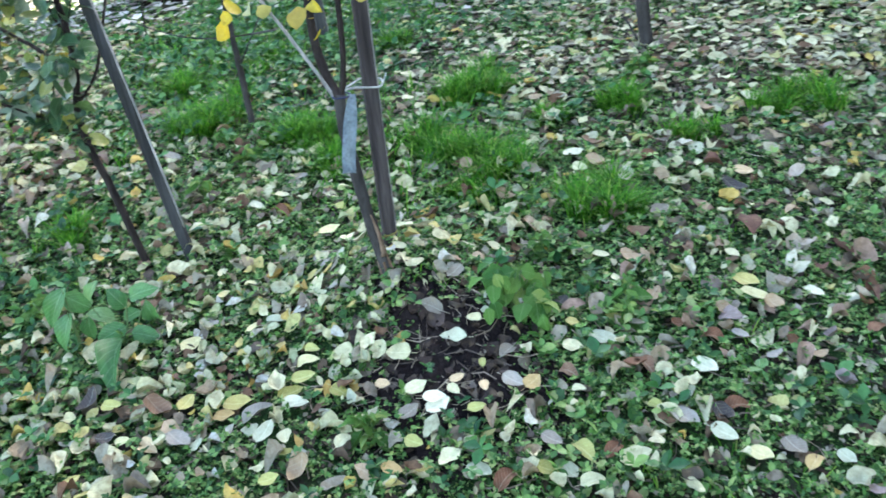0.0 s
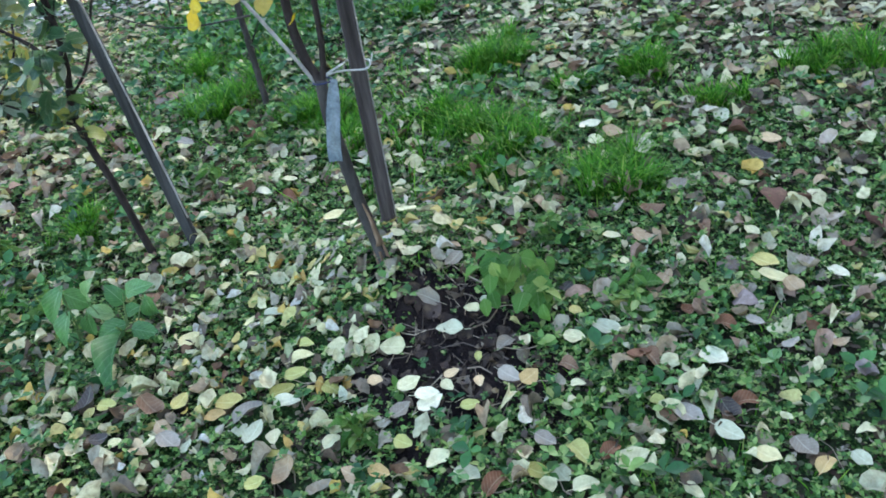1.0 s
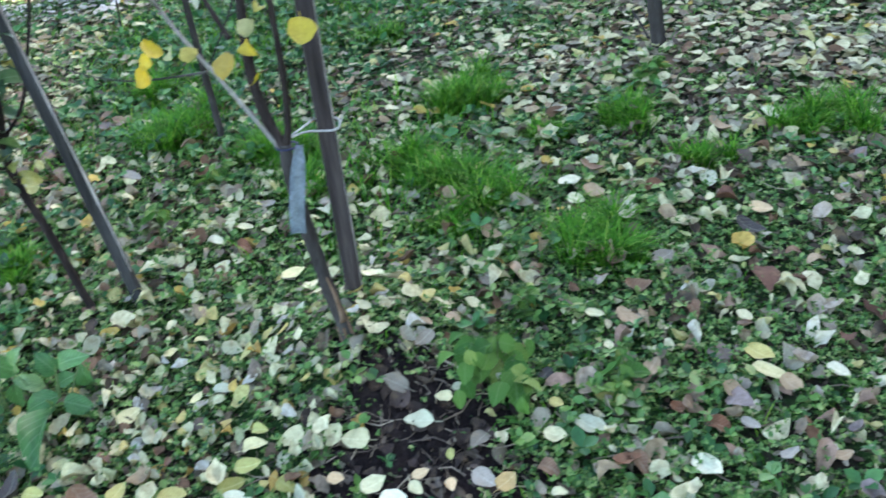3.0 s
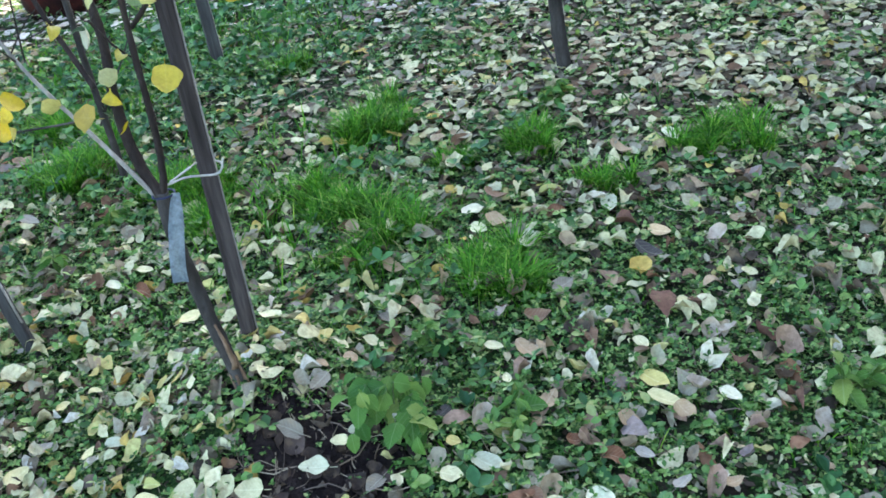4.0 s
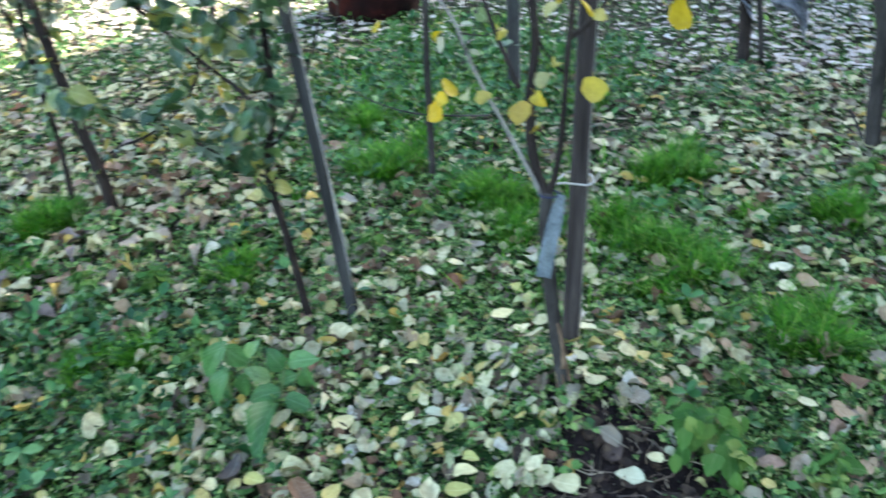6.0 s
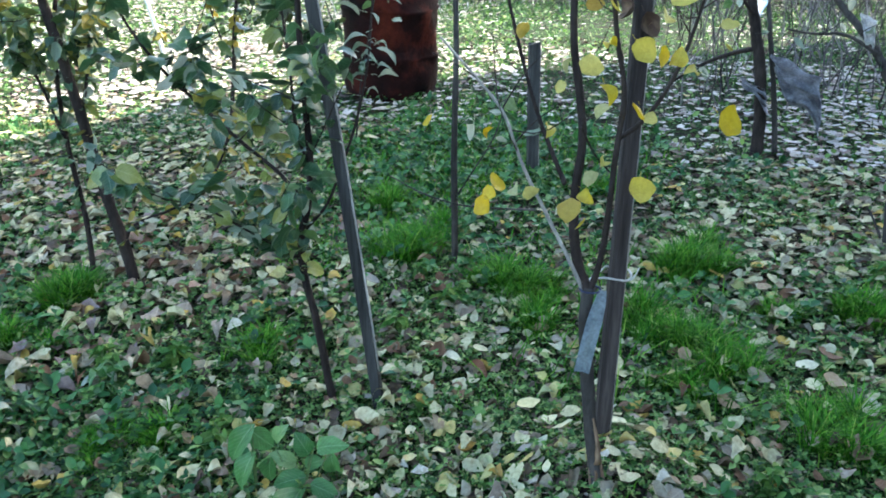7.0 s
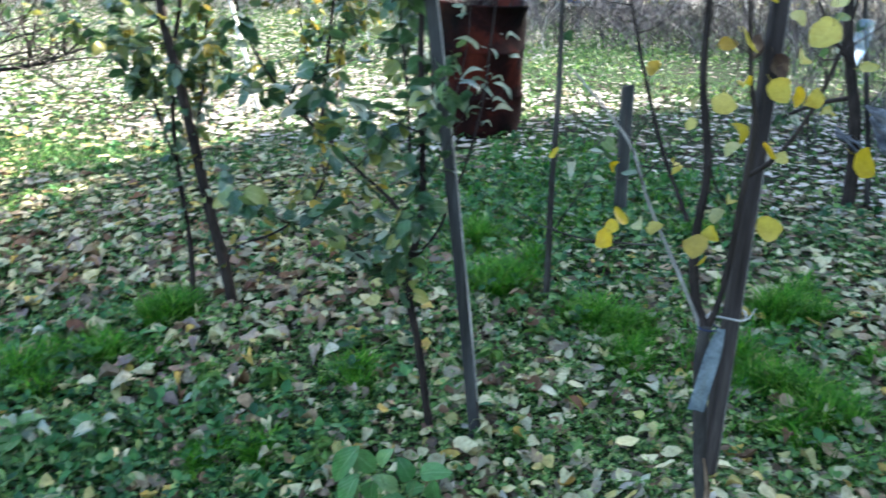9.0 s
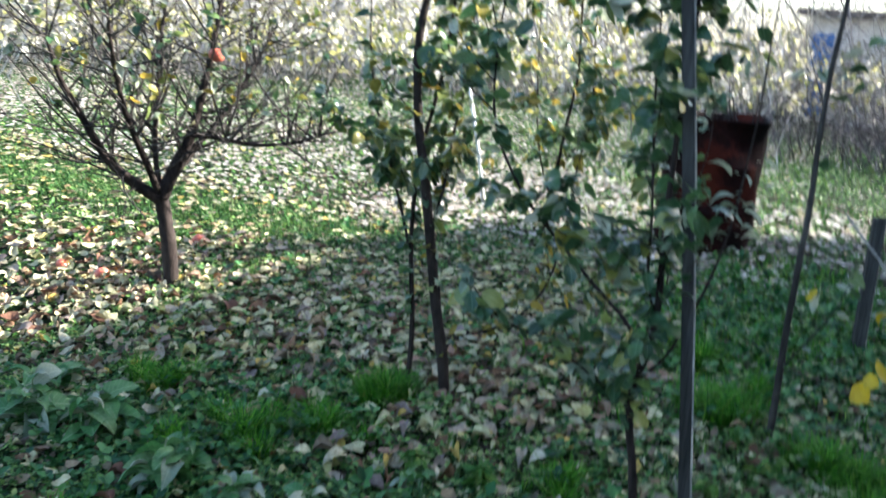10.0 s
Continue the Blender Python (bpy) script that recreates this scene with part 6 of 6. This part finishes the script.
scatter_leaves("fallen_leaves_left", left, sizes_for(left, 0.045, 0.085), LITTER, "thick cream and tan fallen leaves", tilt=0.25, rng=rng_l)
tan = area_points(1700, -5.5, -1.3, 1.8, 4.2, rng_l, lambda x, y: (1 - green(x, y)) * (0.2 + 0.6 * waves(y, x, 1.4)) * (1 - 0.6 * tufty(x, y)))
scatter_leaves("tan_fallen_leaves", tan, sizes_for(tan, 0.05, 0.09), LITTER_BROWN, "tan and pinkish-brown fallen leaves", rng=rng_l, curl=0.4)
yel = clear(area_points(700, -1.1, 0.35, 1.7, 2.9, rng_l, lambda x, y: np.exp(-(((x + 0.45) / 0.42) ** 2 + ((y - 2.3) / 0.4) ** 2)) * (1 - 0.92 * bare(x, y))))
scatter_leaves("yellow_fallen_leaves", yel, sizes_for(yel, 0.03, 0.058), LITTER_YELLOW, "yellow and lime fallen leaves under the sapling", rng=rng_l)
sma = clear(area_points(7000, -2.4, 2.4, 1.4, 5.2, rng_l, lambda x, y: np.clip(0.25 + 0.5 * waves(y, x, 2.4), 0, 1) * (1 - 0.95 * bare(x, y)) * (1 - 0.8 * tufty(x, y))))
scatter_leaves("small_fallen_leaves", sma, sizes_for(sma, 0.016, 0.036), LITTER, "small shrivelled cream and brown fallen leaves", rng=rng_l, curl=0.5, tilt=0.45)
bro = area_points(520, 0.2, 1.8, 1.6, 3.6, rng_l, lambda x, y: 0.65 * np.exp(-(((x - 0.8) / 0.4) ** 2 + ((y - 2.5) / 0.6) ** 2)))
scatter_leaves("brown_fallen_leaves", bro, sizes_for(bro, 0.04, 0.08), LITTER_BROWN, "curled pinkish-brown fallen leaves", rng=rng_l, curl=0.4)

LABELS = dict(pale="pale grey-green fallen leaf", white="whitish fallen leaf lying face down", silver="silvery-green fallen leaf", cream="cream-yellow fallen leaf", mauve="mauve-grey fallen leaf lying face down", lilac="lilac-grey fallen leaf",
              amber="amber yellow fallen leaf", peach="pale peach fallen leaf", lime="lime-yellow fallen leaf", olive="olive-green fallen leaf", yellow="bright yellow fallen leaf", tan="pinkish tan fallen leaf",
              brown="curled brown fallen leaf", rust="curled rust-red fallen leaf", dark="blackish purple fallen leaf")
rng_f = random.Random(81)


def lie(x, y, lift, turn, size, tip=0.0, roll=0.0, stretch=1.0):
    """A leaf's pose on the sloping ground."""
    up = Vector((-float(slope_x(x, y)), -float(slope_y(x, y)), 1)).normalized()
    flat = Vector((0, 0, 1)).rotation_difference(up).to_matrix().to_4x4()
    return Matrix.Translation((x, y, float(height(x, y)) + lift)) @ flat @ Euler((tip, roll, turn)).to_matrix().to_4x4() @ Matrix.Diagonal((size * stretch, size, size, 1)) @ Matrix.Translation((0, -0.5, 0))


for key, rows in SINGLE_AT.items():
    curl = 0.5 if key in ("brown", "rust", "tan", "dark") else 0.15
    mesh = [leaf_mesh("fallen_leaf", SINGLE[key], 1, w, fo, cu, 0.2) for w, fo, cu in ((0.70, 0.12, curl), (0.64, 0.2, -curl), (0.78, 0.08 + curl * 0.3, curl * 1.4))]
    for x, y, size, turn in rows:
        ob = new("fallen_leaf", rng_f.choice(mesh))
        ob.matrix_basis = lie(x, y, 0.036, turn, 0.88 * size, rng_f.uniform(-0.08, 0.08), rng_f.uniform(-0.2, 0.2), min(1.0, 0.075 / size))
        tagged(ob, LABELS[key] + " on the garden ground", "leaf", "fallen leaves")

MORE = clear(area_points(230, -1.3, 1.3, 1.6, 3.3, np.random.default_rng(83), lambda x, y: (1 - 0.9 * tufty(x, y)) * (1 - bare(x, y)) * np.where(x > 0.15, 0.25, 0.8)), 0.05)
BAG = ["pale"] * 4 + ["silver"] * 2 + ["lilac", "mauve", "brown", "tan", "lime", "yellow", "dark", "olive"]
BAG_MESH = {key: [leaf_mesh("fallen_leaf", SINGLE[key], 1, w, fo, cu, 0.3) for w, fo, cu in ((0.6, 0.08, 0.2), (0.7, 0.12, -0.25), (0.55, 0.16, 0.35))] for key in sorted(set(BAG))}
for x, y in MORE:
    key = rng_f.choice(BAG)
    ob = new("fallen_leaf", rng_f.choice(BAG_MESH[key]))
    ob.matrix_basis = lie(x, y, 0.036, rng_f.uniform(0, 6.28), rng_f.uniform(0.040, 0.07), rng_f.gauss(0, 0.2), rng_f.gauss(0, 0.2))
    tagged(ob, LABELS[key] + " on the garden ground", "leaf", "fallen leaves")

# ---- straw and twigs on the soil ----


def straw(name, n, x0, x1, y0, y1, keep, seed, label):
    rng = np.random.default_rng(seed)
    p = area_points(n, x0, x1, y0, y1, rng, keep)
    V, F = [], []
    for x, y in p:
        a, l, w = rng.uniform(0, 6.28), rng.uniform(0.03, 0.14), rng.uniform(0.0008, 0.002)
        b = len(V)
        lift = rng.uniform(0.006, 0.025)
        for s in (-0.5, 0, 0.5):
            cx, cy = x + math.cos(a + s * 0.4) * l * s, y + math.sin(a + s * 0.4) * l * s
            cz = float(height(cx, cy)) + lift + rng.uniform(-0.004, 0.008)
            V += [(cx - math.sin(a) * w, cy + math.cos(a) * w, cz), (cx + math.sin(a) * w, cy - math.cos(a) * w, cz), (cx, cy, cz + 1.6 * w)]
        for k in (0, 3):
            for j in range(3):
                F.append((b + k + j, b + k + (j + 1) % 3, b + k + 3 + (j + 1) % 3, b + k + 3 + j))
    tagged(mesh_object(name, V, F, STRAW), label, "straw", kind="stuff")


straw("dry_stalks", 420, -0.4, 0.4, 1.8, 2.6, lambda x, y: np.clip(bare(x, y) + 0.15, 0, 1), 91, "dry stalks and twigs on the dug soil")
straw("scattered_stalks", 1500, -3.5, 2.0, 1.2, 4.5, None, 92, "dry stalks scattered over the leaves")
